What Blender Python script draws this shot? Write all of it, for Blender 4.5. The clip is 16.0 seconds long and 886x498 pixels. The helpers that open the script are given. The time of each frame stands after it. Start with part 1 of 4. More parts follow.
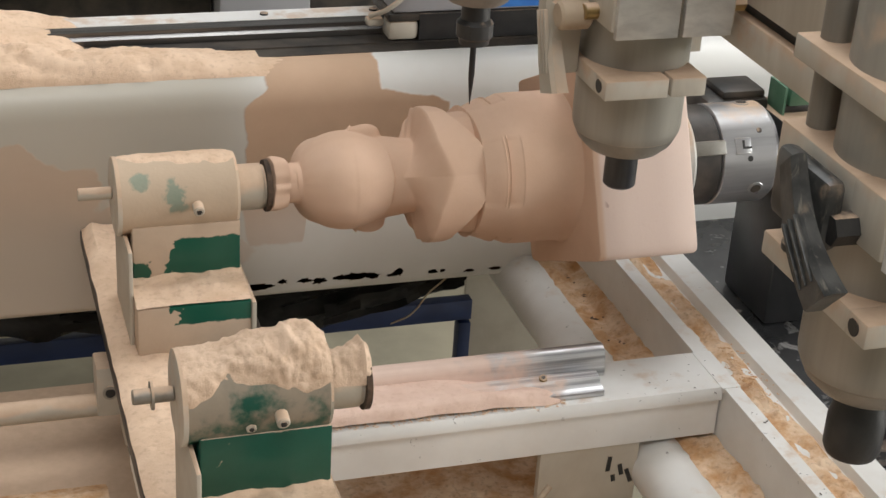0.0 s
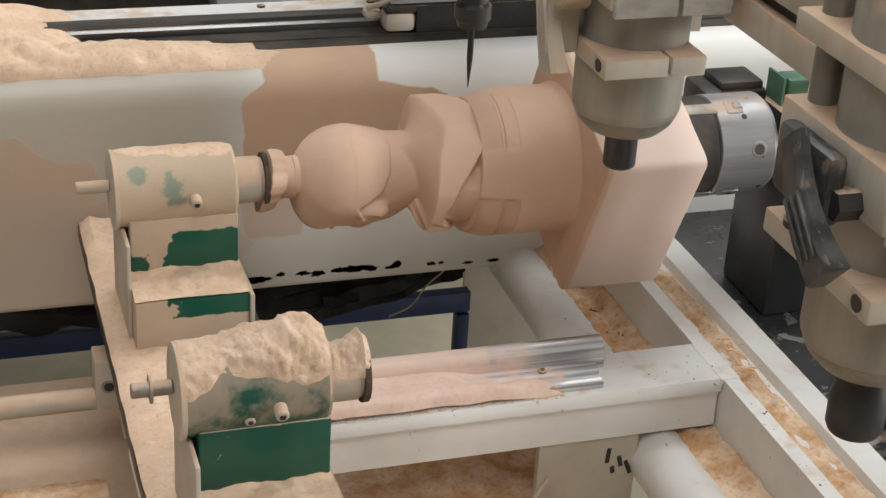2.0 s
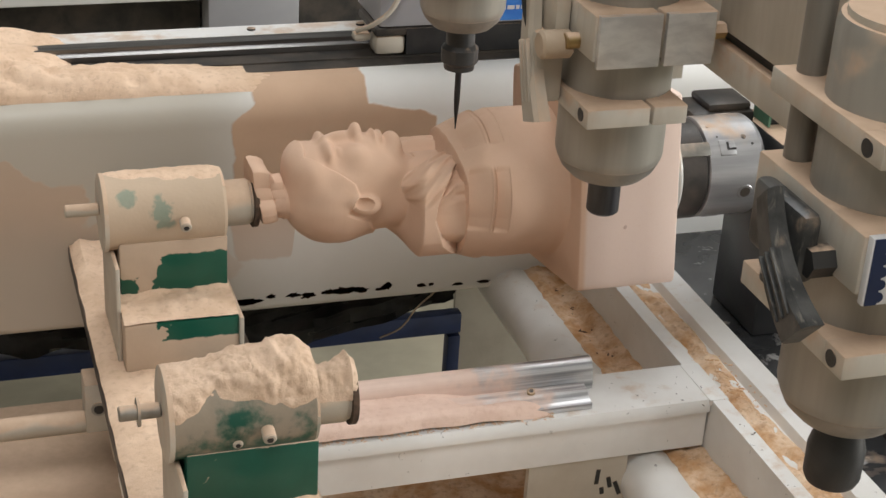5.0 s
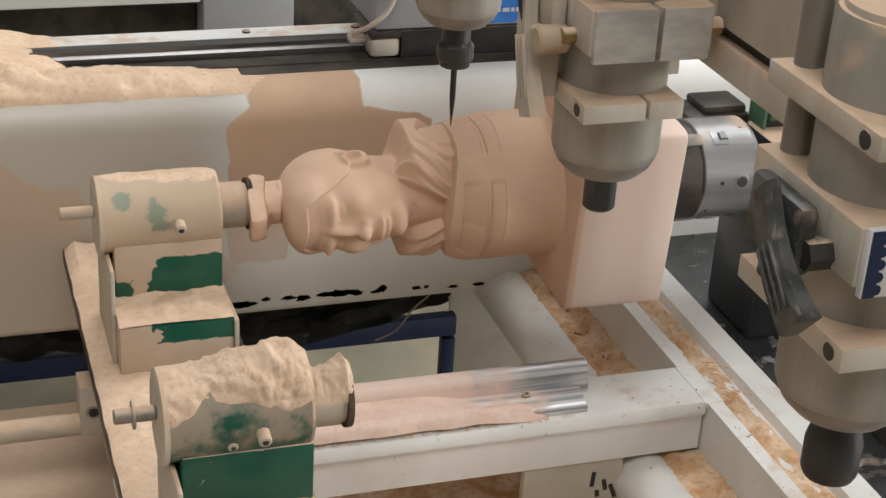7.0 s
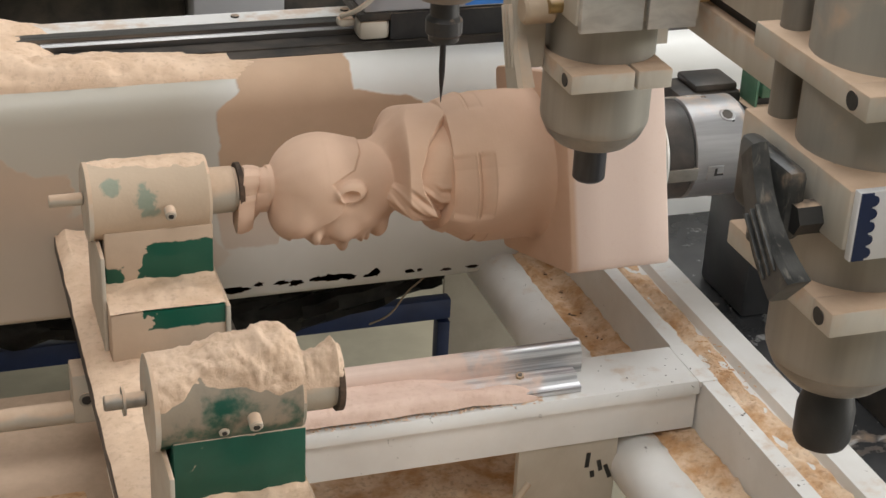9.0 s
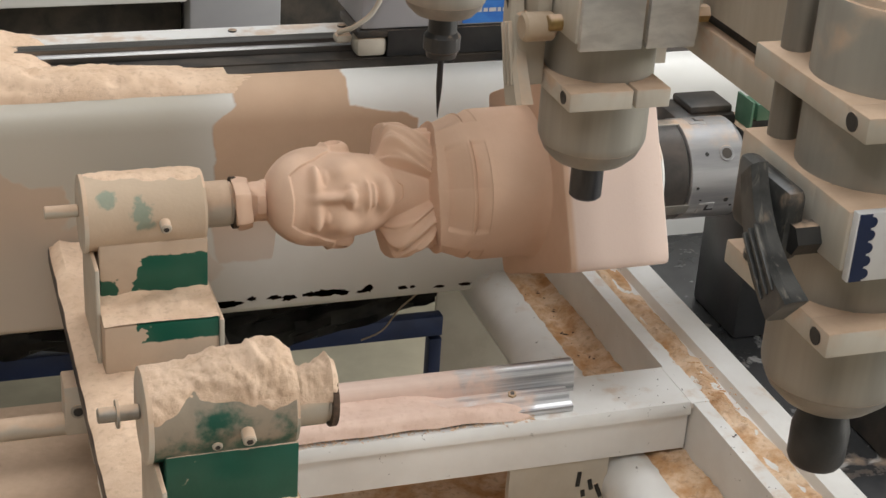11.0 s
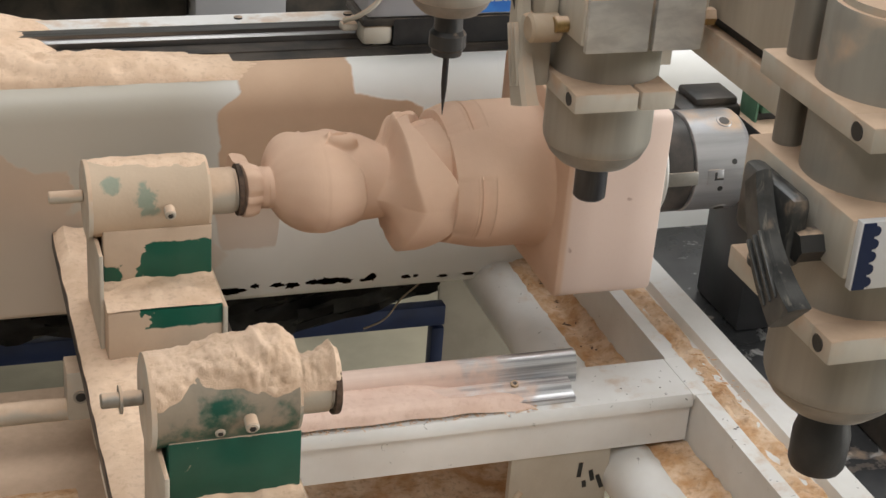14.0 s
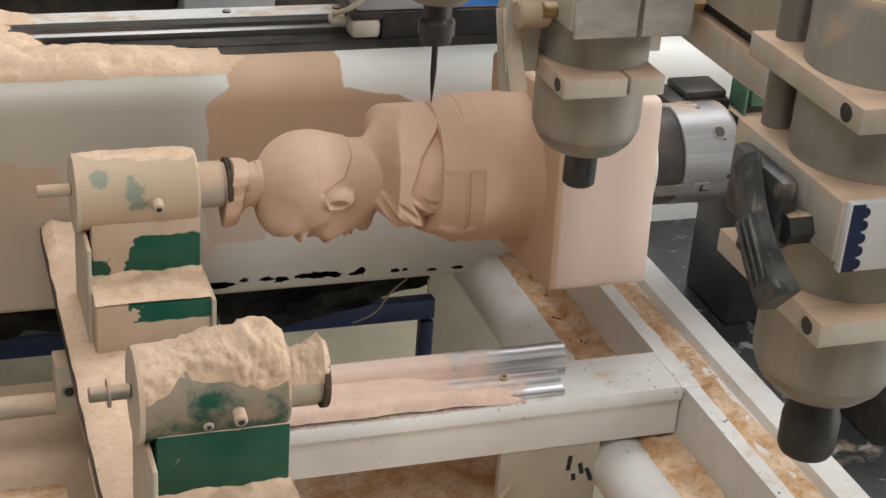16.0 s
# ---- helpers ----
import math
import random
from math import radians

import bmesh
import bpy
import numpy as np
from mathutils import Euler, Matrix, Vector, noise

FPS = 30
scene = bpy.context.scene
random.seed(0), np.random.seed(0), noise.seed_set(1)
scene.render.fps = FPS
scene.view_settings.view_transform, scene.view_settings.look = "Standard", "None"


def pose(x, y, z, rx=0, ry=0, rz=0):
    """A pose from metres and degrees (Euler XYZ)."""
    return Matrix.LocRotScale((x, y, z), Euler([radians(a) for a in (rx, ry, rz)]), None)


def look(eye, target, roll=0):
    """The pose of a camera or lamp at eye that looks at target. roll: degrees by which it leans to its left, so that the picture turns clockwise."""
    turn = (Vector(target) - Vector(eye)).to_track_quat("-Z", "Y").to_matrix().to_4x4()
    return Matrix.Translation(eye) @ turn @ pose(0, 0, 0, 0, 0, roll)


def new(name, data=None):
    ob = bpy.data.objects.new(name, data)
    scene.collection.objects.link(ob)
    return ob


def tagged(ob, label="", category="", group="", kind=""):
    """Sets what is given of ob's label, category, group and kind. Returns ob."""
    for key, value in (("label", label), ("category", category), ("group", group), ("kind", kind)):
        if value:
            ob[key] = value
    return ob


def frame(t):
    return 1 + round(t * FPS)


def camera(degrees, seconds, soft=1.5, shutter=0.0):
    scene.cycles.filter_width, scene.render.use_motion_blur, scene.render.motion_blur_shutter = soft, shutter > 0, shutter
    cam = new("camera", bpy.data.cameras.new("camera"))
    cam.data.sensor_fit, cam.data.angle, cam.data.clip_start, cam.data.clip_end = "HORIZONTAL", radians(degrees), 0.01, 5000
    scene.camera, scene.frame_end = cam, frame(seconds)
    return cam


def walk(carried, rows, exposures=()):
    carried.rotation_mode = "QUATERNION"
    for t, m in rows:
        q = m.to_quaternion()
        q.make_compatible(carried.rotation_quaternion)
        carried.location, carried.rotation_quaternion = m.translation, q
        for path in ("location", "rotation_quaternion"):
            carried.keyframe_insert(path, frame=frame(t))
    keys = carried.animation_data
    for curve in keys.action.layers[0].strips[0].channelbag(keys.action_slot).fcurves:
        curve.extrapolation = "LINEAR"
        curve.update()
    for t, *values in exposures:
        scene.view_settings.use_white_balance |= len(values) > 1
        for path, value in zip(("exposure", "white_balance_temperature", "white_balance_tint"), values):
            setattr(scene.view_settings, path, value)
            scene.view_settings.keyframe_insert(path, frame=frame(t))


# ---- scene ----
cam = camera(30.65, 16.0, soft=1.5)
# seconds, x, y, z of the eye, then pitch, roll and yaw in degrees
PATH = [
    (0.0, -0.2566, -1.3881, 1.6233, -26.70, -3.35, -17.10),
    (0.5, -0.2564, -1.3884, 1.6243, -26.86, -3.44, -16.95),
    (1.0, -0.2562, -1.3880, 1.6260, -26.65, -3.53, -16.90),
    (1.5, -0.2566, -1.3862, 1.6226, -26.77, -3.20, -17.09),
    (2.0, -0.2563, -1.3860, 1.6223, -26.97, -3.19, -17.26),
    (2.5, -0.2556, -1.3866, 1.6232, -27.04, -3.34, -17.40),
    (3.0, -0.2533, -1.3884, 1.6260, -26.92, -3.31, -17.48),
    (3.5, -0.2533, -1.3882, 1.6257, -26.89, -3.27, -17.38),
    (4.0, -0.2521, -1.3906, 1.6260, -26.63, -3.08, -17.38),
    (4.5, -0.2507, -1.3913, 1.6266, -26.32, -3.08, -17.41),
    (7.0, -0.2511, -1.3903, 1.6260, -26.15, -3.18, -17.63),
    (7.5, -0.2505, -1.3916, 1.6245, -25.94, -3.22, -17.64),
    (8.0, -0.2489, -1.3908, 1.6236, -26.16, -3.08, -17.83),
    (8.5, -0.2465, -1.3887, 1.6219, -26.60, -2.78, -17.99),
    (9.0, -0.2427, -1.3896, 1.6217, -26.66, -2.47, -18.01),
    (11.5, -0.2492, -1.3902, 1.6234, -26.00, -3.54, -17.97),
    (12.0, -0.2491, -1.3877, 1.6214, -26.10, -3.48, -18.06),
    (12.5, -0.2509, -1.3864, 1.6211, -26.22, -3.70, -17.98),
    (13.0, -0.2506, -1.3871, 1.6220, -26.11, -3.82, -17.88),
    (13.5, -0.2511, -1.3873, 1.6216, -26.07, -3.80, -17.91),
    (14.0, -0.2509, -1.3894, 1.6228, -26.46, -3.96, -17.66),
    (14.5, -0.2499, -1.3891, 1.6226, -26.64, -3.87, -17.65),
    (15.0, -0.2499, -1.3891, 1.6224, -26.70, -3.94, -17.75),
    (15.5, -0.2483, -1.3905, 1.6236, -26.58, -4.01, -17.83),
    (16.0, -0.2489, -1.3897, 1.6206, -26.60, -4.02, -17.99),
]
walk(cam, [(t, pose(x, y, z, 90 + pitch, roll, yaw)) for t, x, y, z, pitch, roll, yaw in PATH])

# ---- light ----
world = bpy.data.worlds.new("overcast_sky")
scene.world = world
world.use_nodes = True
_wn = world.node_tree.nodes
_sky = _wn.new("ShaderNodeTexSky")
_sky.sky_type = "NISHITA"
_sky.sun_disc = False
_sky.sun_elevation, _sky.sun_rotation = radians(48), radians(60)
world.node_tree.links.new(_sky.outputs[0], _wn["Background"].inputs[0])
_wn["Background"].inputs[1].default_value = 0.10


def area_lamp(name, eye, target, w, h, power, color):
    data = bpy.data.lights.new(name, "AREA")
    data.shape, data.size, data.size_y, data.energy, data.color = "RECTANGLE", w, h, power, color
    ob = new(name, data)
    ob.matrix_world = look(eye, target)
    return ob


# daylight through two roof lights and a hall door, all assumed out of view
area_lamp("assumed_roof_lamp", (0.9, 1.3, 4.43), (0.9, 1.3, 0), 3.0, 2.0, 98, (0.98, 0.985, 0.97))
# added on the front side to brighten the faces of bed and beams
area_lamp("assumed_roof_lamp", (-0.9, -2.6, 4.43), (-0.9, -2.6, 0), 3.0, 2.0, 90, (1.0, 0.975, 0.93))
area_lamp("assumed_door_lamp", (5.9, -1.8, 1.9), (0, -0.2, 1.0), 3.6, 3.0, 285, (1.0, 0.99, 0.95))
scene.view_settings.exposure = 0.06

# ---- materials ----
AY, AZ, ROW, SX = -0.005, 0.975, 0.352, 0.231


class Nodes:
    """Short hand for one material's node tree."""

    def __init__(self, name, rough=0.6, metal=0.0):
        self.mat = bpy.data.materials.new(name)
        self.mat.use_nodes = True
        self.t = self.mat.node_tree
        self.b = self.t.nodes["Principled BSDF"]
        self.b.inputs["Roughness"].default_value = rough
        self.b.inputs["Metallic"].default_value = metal
        self.co = self.t.nodes.new("ShaderNodeTexCoord").outputs["Object"]
        self.geo = self.t.nodes.new("ShaderNodeNewGeometry")

    def put(self, socket, v):
        if isinstance(v, bpy.types.NodeSocket):
            self.t.links.new(v, socket)
        else:
            socket.default_value = (*v, 1) if isinstance(v, tuple) and len(v) == 3 and socket.type == "RGBA" else v

    def math(self, op, a, b=0.0, c=0.0, clamp=False):
        n = self.t.nodes.new("ShaderNodeMath")
        n.operation, n.use_clamp = op, clamp
        for s, v in zip(n.inputs, (a, b, c)):
            self.put(s, v)
        return n.outputs[0]

    def noise(self, scale, detail=4.0, rough=0.55, distort=0.0, co=None):
        n = self.t.nodes.new("ShaderNodeTexNoise")
        self.put(n.inputs["Vector"], co or self.co)
        n.inputs["Scale"].default_value, n.inputs["Detail"].default_value = scale, detail
        n.inputs["Roughness"].default_value, n.inputs["Distortion"].default_value = rough, distort
        return n.outputs["Fac"]

    def stretch(self, x, y, z):
        n = self.t.nodes.new("ShaderNodeMapping")
        self.put(n.inputs["Vector"], self.co)
        n.inputs["Scale"].default_value = (x, y, z)
        return n.outputs[0]

    def step(self, v, lo, hi):
        n = self.t.nodes.new("ShaderNodeMapRange")
        n.interpolation_type = "SMOOTHSTEP"
        self.put(n.inputs["Value"], v)
        n.inputs["From Min"].default_value, n.inputs["From Max"].default_value = lo, hi
        return n.outputs[0]

    def mix(self, f, a, b):
        n = self.t.nodes.new("ShaderNodeMix")
        n.data_type = "RGBA"
        self.put(n.inputs["Factor"], f)
        self.put(n.inputs[6], a)
        self.put(n.inputs[7], b)
        return n.outputs[2]

    def xyz(self, v=None):
        n = self.t.nodes.new("ShaderNodeSeparateXYZ")
        self.put(n.inputs[0], v or self.co)
        return n.outputs

    def bump(self, h, strength=0.3, dist=0.001):
        n = self.t.nodes.new("ShaderNodeBump")
        n.inputs["Strength"].default_value, n.inputs["Distance"].default_value = strength, dist
        self.put(n.inputs["Height"], h)
        self.put(self.b.inputs["Normal"], n.outputs[0])

    def color(self, c):
        self.put(self.b.inputs["Base Color"], c)

    def rough(self, r):
        self.put(self.b.inputs["Roughness"], r)

    def settle(self, amount=0.5, sharp=0.25, scale=35.0):
        """Where dust has settled: on what faces up, patchy."""
        up = self.xyz(self.geo.outputs["Normal"])[2]
        v = self.math("ADD", self.math("MULTIPLY", up, 0.55), self.math("MULTIPLY", self.noise(scale, 6), 0.9))
        return self.step(v, 1.0 - amount - sharp / 2, 1.0 - amount + sharp / 2)


DUST, DUST_DARK = (0.66, 0.49, 0.36), (0.48, 0.34, 0.235)


def make_plain(name, c1, c2, rough=0.6, metal=0.0, scale=30.0, bump=0.15, dust=None, streak=None, fine=400.0):
    n = Nodes(name, rough, metal)
    co = n.stretch(*streak) if streak else None
    col = n.mix(n.step(n.noise(scale, 5, 0.6, 0.3, co), 0.3, 0.7), c1, c2)
    r = n.math("ADD", rough - 0.1, n.math("MULTIPLY", n.noise(scale * 3, 4), 0.2))
    if dust:
        f = n.settle(*dust)
        col = n.mix(f, col, n.mix(n.noise(90, 5), DUST_DARK, DUST))
        r = n.math("MAXIMUM", r, n.math("MULTIPLY", f, 0.9))
        if metal:
            n.put(n.b.inputs["Metallic"], n.math("MULTIPLY", metal, n.math("SUBTRACT", 1.0, f)))
    n.color(col)
    n.rough(r)
    n.bump(n.math("ADD", n.noise(fine, 3, co=co), n.math("MULTIPLY", n.noise(scale * 2, 4), 0.6)), bump, 0.0006)
    return n.mat


def make_workpiece():
    n = Nodes("carved_board", 0.85)
    a = n.mix(n.step(n.noise(9, 5, 0.6), 0.3, 0.7), (0.64, 0.425, 0.30), (0.71, 0.49, 0.36))
    # the foot is the uncut block, paler than the carved core
    a = n.mix(n.step(n.xyz()[0], 0.004, 0.009), a, (0.76, 0.60, 0.525))
    n.color(n.mix(n.math("MULTIPLY", n.step(n.noise(260, 3), 0.55, 0.80), 0.12), a, (0.60, 0.37, 0.25)))
    # small dents in the uncut block
    dent = n.math("MULTIPLY", n.step(n.noise(48, 2, 0.4), 0.745, 0.765), n.step(n.xyz()[0], 0.008, 0.012))
    n.color(n.mix(n.math("MULTIPLY", dent, 0.55), n.b.inputs["Base Color"].links[0].from_socket, (0.36, 0.20, 0.15)))
    ring = n.noise(1.0, 2, co=n.stretch(420, 3, 3))
    n.bump(n.math("ADD", n.math("MULTIPLY", ring, 0.5), n.noise(500, 3)), 0.18, 0.0005)
    return n.mat


def make_dust(name, a, b, c):
    n = Nodes(name, 0.95)
    col = n.mix(n.step(n.noise(28, 6, 0.65), 0.3, 0.7), a, b)
    n.color(n.mix(n.math("MULTIPLY", n.step(n.noise(170, 4), 0.5, 0.72), 0.38), col, c))
    n.bump(n.math("ADD", n.math("MULTIPLY", n.noise(700, 4), 0.6), n.noise(60, 7, 0.65)), 0.5, 0.0018)
    return n.mat


def make_white(name, dust=0.25, specks=True):
    n = Nodes(name, 0.42)
    col = n.mix(n.step(n.noise(14, 5), 0.3, 0.75), (0.80, 0.79, 0.77), (0.70, 0.68, 0.65))
    up = n.xyz(n.geo.outputs["Normal"])[2]
    f = n.step(n.math("ADD", n.math("MULTIPLY", up, 0.25), n.noise(17, 7, 0.65)), 0.86 - dust, 1.05 - dust)
    col = n.mix(n.math("MULTIPLY", f, 0.75), col, n.mix(n.noise(60, 5), DUST_DARK, DUST))
    if specks:
        s = n.step(n.noise(85, 5, 0.6, 1.5), 0.69, 0.73)
        col = n.mix(s, col, (0.06, 0.04, 0.03))
    n.color(col)
    n.rough(n.math("ADD", 0.36, n.math("MULTIPLY", f, 0.5)))
    n.bump(n.math("ADD", n.noise(200, 3), n.math("MULTIPLY", n.noise(35, 4), 0.7)), 0.10, 0.0006)
    return n.mat


def make_bed():
    """White paint of the long bed, shade put into its left part, with the coat of dust that the cutter has thrown on
    its side.
    """
    n = Nodes("bed_paint", 0.45)
    x, y, z = n.xyz()
    w1 = n.math("MULTIPLY", n.math("SUBTRACT", n.noise(7.5, 4, 0.5, 0.4), 0.5), 0.17)
    w2 = n.math("MULTIPLY", n.math("SUBTRACT", n.noise(45, 3), 0.5), 0.012)
    w = n.math("ADD", w1, w2)
    w3 = n.math("ADD", n.math("MULTIPLY", w1, 0.22), w2)
    shelf = n.math("MULTIPLY", n.step(z, 0.970, 0.992), 0.026)
    middle = n.math("ADD", n.math("SUBTRACT", n.math("SUBTRACT", x, 0.050), shelf), w3)
    middle = n.math("MINIMUM", middle, n.math("ADD", n.math("SUBTRACT", 0.281, x), w3))
    crown = n.math("MAXIMUM", n.math("SUBTRACT", 0.200, x), n.math("SUBTRACT", n.math("SUBTRACT", 1.022, z), n.math("MULTIPLY", x, 0.20)))
    middle = n.math("MINIMUM", middle, n.math("ADD", crown, w3))
    hem = n.math("ADD", 0.806, n.math("MULTIPLY", n.step(x, 0.116, 0.126), 0.075))
    middle = n.math("MINIMUM", middle, n.math("ADD", n.math("SUBTRACT", z, hem), n.math("MULTIPLY", w2, 0.6)))
    left = n.math("MINIMUM", n.math("SUBTRACT", n.math("SUBTRACT", -0.112, x), w), n.math("SUBTRACT", 0.91, n.math("ADD", z, w)))
    left2 = n.math("MINIMUM", n.math("SUBTRACT", n.math("SUBTRACT", 0.03, x), w), n.math("SUBTRACT", 0.855, n.math("ADD", z, w)))
    coat = n.math("MAXIMUM", n.step(middle, -0.002, 0.002), n.math("MULTIPLY", n.step(n.math("MAXIMUM", left, left2), -0.003, 0.003), 0.60))
    # dimmer light towards the left, put into the paint as a greyer tone
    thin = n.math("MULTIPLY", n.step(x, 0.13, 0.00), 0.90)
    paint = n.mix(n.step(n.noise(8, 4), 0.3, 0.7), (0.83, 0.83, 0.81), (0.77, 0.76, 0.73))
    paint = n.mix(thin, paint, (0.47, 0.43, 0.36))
    dust = n.mix(n.noise(22, 6, 0.6), (0.50, 0.325, 0.21), (0.62, 0.42, 0.285))
    coat = n.math("MULTIPLY", coat, n.math("ADD", 0.45, n.math("MULTIPLY", n.step(z, 0.81, 0.90), 0.50)))
    n.color(n.mix(coat, paint, dust))
    n.rough(n.math("ADD", 0.35, n.math("MULTIPLY", coat, 0.55)))
    n.bump(n.math("ADD", n.math("MULTIPLY", coat, 1.5), n.math("MULTIPLY", n.noise(150, 4), 0.3)), 0.3, 0.0008)
    return n.mat


def make_green(name, cover, patch, left=0.0, low=0.0, scale=24.0, rise=0.45, dust=((0.58, 0.43, 0.32), (0.70, 0.53, 0.41))):
    """Dark green enamel under dust: cover, how much lies on it; left and low, where the coat thickens."""
    n = Nodes(name, 0.35)
    x, y, z = n.xyz()
    g = n.mix(n.noise(40, 4), (0.004, 0.060, 0.038), (0.012, 0.090, 0.060))
    up = n.xyz(n.geo.outputs["Normal"])[2]
    v = n.math("ADD", n.math("MULTIPLY", up, rise), n.noise(scale, 5, 0.6, 0.6 if rise > 0.2 else 0.0))
    v = n.math("ADD", v, n.math("MULTIPLY", n.math("SUBTRACT", -0.052, x), left))
    v = n.math("ADD", v, n.math("MULTIPLY", n.math("SUBTRACT", -0.092, z), low))
    f = n.step(v, cover, cover + patch)
    n.color(n.mix(n.math("MULTIPLY", f, 0.96), g, n.mix(n.noise(45, 6), *dust)))
    n.rough(n.math("ADD", 0.3, n.math("MULTIPLY", f, 0.6)))
    n.bump(n.math("ADD", f, n.math("MULTIPLY", n.noise(300, 4), 0.4)), 0.35, 0.0008)
    return n.mat


def make_barrel():
    """Barrel under an even coat of dust, the green showing through where it was rubbed."""
    n = Nodes("green_enamel_caked", 0.8)
    x, y, z = n.xyz()
    def spot(cx, cz, rx, rz):
        q = n.math("ADD", n.math("POWER", n.math("DIVIDE", n.math("SUBTRACT", x, cx), rx), 2.0), n.math("POWER", n.math("DIVIDE", n.math("SUBTRACT", z, cz), rz), 2.0))
        return n.math("SUBTRACT", 1.0, q)
    v = n.math("MAXIMUM", spot(-0.090, 0.024, 0.011, 0.008), spot(-0.060, 0.010, 0.014, 0.017))
    v = n.math("ADD", v, n.math("MULTIPLY", n.math("SUBTRACT", n.noise(70, 5, 0.6, 0.5), 0.5), 3.2))
    f = n.step(v, 0.15, 0.75)
    dust = n.mix(n.noise(22, 5), (0.44, 0.335, 0.24), (0.58, 0.445, 0.325))
    n.color(n.mix(n.math("MULTIPLY", f, 0.8), dust, n.mix(n.noise(50, 4), (0.13, 0.22, 0.17), (0.30, 0.33, 0.26))))
    n.bump(n.math("ADD", n.noise(300, 4), n.math("MULTIPLY", n.noise(50, 5), 0.8)), 0.25, 0.0008)
    return n.mat


def make_stain(name, at, column):
    """Dark green enamel, half hidden by a caked coat with a torn edge; at: where the coat ends, its slope, its upper or lower limit."""
    n = Nodes(name, 0.35)
    x, y, z = n.xyz()
    w = n.math("MULTIPLY", n.math("SUBTRACT", n.noise(60, 4, 0.55, 0.5), 0.5), 0.050)
    w2 = n.math("MULTIPLY", n.math("SUBTRACT", n.noise(120, 3), 0.5), 0.012)
    bare = n.math("ADD", n.math("SUBTRACT", n.math("SUBTRACT", x, at[0]), n.math("MULTIPLY", n.math("ADD", z, 0.05), -at[1] * 2)), w)
    if column:
        bare = n.math("MINIMUM", bare, n.math("ADD", n.math("SUBTRACT", at[2], z), w2))
        patch = n.math("MINIMUM", n.math("SUBTRACT", -0.084, x), n.math("SUBTRACT", -0.056, z))
        bare = n.math("MAXIMUM", bare, n.math("ADD", patch, w2))
    else:
        bare = n.math("MINIMUM", bare, n.math("ADD", n.math("SUBTRACT", z, at[2]), n.math("MULTIPLY", w2, 0.4)))
    f = n.step(bare, 0.0008, -0.0008)
    g = n.mix(n.noise(40, 4), (0.004, 0.070, 0.042), (0.010, 0.095, 0.062))
    dust = n.mix(n.noise(45, 6), (0.44, 0.33, 0.24), (0.57, 0.43, 0.32))
    n.color(n.mix(f, g, dust))
    n.rough(n.math("ADD", 0.3, n.math("MULTIPLY", f, 0.6)))
    n.bump(n.math("ADD", f, n.math("MULTIPLY", n.noise(300, 4), 0.4)), 0.35, 0.0008)
    return n.mat


def make_scuffed():
    """Black plastic, greyed by handling and powdered with dust."""
    n = Nodes("scuffed_black_plastic", 0.45)
    col = n.mix(n.step(n.noise(45, 5), 0.35, 0.7), (0.028, 0.029, 0.029), (0.085, 0.085, 0.082))
    f = n.step(n.noise(1.0, 6, 0.65, 0.6, n.stretch(260, 90, 40)), 0.54, 0.72)
    col = n.mix(n.math("MULTIPLY", f, 0.5), col, (0.32, 0.29, 0.24))
    g = n.step(n.noise(32, 6, 0.6), 0.60, 0.75)
    n.color(n.mix(n.math("MULTIPLY", g, 0.4), col, DUST_DARK))
    n.rough(n.math("ADD", 0.38, n.math("MULTIPLY", f, 0.35)))
    n.bump(n.noise(350, 4), 0.2, 0.0004)
    return n.mat


def make_table():
    """Black sheet steel with pale scuffs and spilt dust."""
    n = Nodes("scuffed_black_sheet", 0.3)
    col = n.mix(n.step(n.noise(9, 5), 0.3, 0.7), (0.030, 0.031, 0.033), (0.070, 0.070, 0.072))
    f = n.step(n.noise(26, 6, 0.62, 0.8), 0.60, 0.70)
    col = n.mix(n.math("MULTIPLY", f, 0.75), col, (0.42, 0.41, 0.40))
    g = n.step(n.noise(13, 6, 0.6, 0.3), 0.60, 0.72)
    n.color(n.mix(n.math("MULTIPLY", g, 0.6), col, DUST_DARK))
    n.rough(n.math("ADD", 0.24, n.math("MULTIPLY", n.math("MAXIMUM", f, g), 0.5)))
    n.bump(n.noise(120, 4), 0.15, 0.0006)
    return n.mat


def make_metal(name, c1, c2, rough, dust=0.3, streak=(300, 300, 4), metal=0.9):
    return make_plain(name, c1, c2, rough, metal, 1.0, 0.12, (dust, 0.3, 30.0), streak)


def make_profile():
    """Bright extrusion, bare at one end and coated with pink dust towards the other."""
    n = Nodes("dusty_bright_aluminium", 0.3, 0.9)
    x = n.xyz()[0]
    v = n.math("ADD", x, n.math("MULTIPLY", n.math("SUBTRACT", n.noise(30, 6, 0.6), 0.5), 0.22))
    f = n.step(v, 0.175, 0.105)
    metal = n.mix(n.step(n.noise(1.0, 4, co=n.stretch(6, 260, 260)), 0.3, 0.7), (0.30, 0.30, 0.31), (0.78, 0.78, 0.79))
    n.color(n.mix(n.math("MULTIPLY", f, 0.92), metal, n.mix(n.noise(90, 5), (0.66, 0.48, 0.40), (0.76, 0.58, 0.49))))
    n.put(n.b.inputs["Metallic"], n.math("SUBTRACT", 0.9, n.math("MULTIPLY", f, 0.9)))
    n.rough(n.math("ADD", 0.42, n.math("MULTIPLY", f, 0.5)))
    n.bump(n.noise(300, 3), 0.15, 0.0004)
    return n.mat


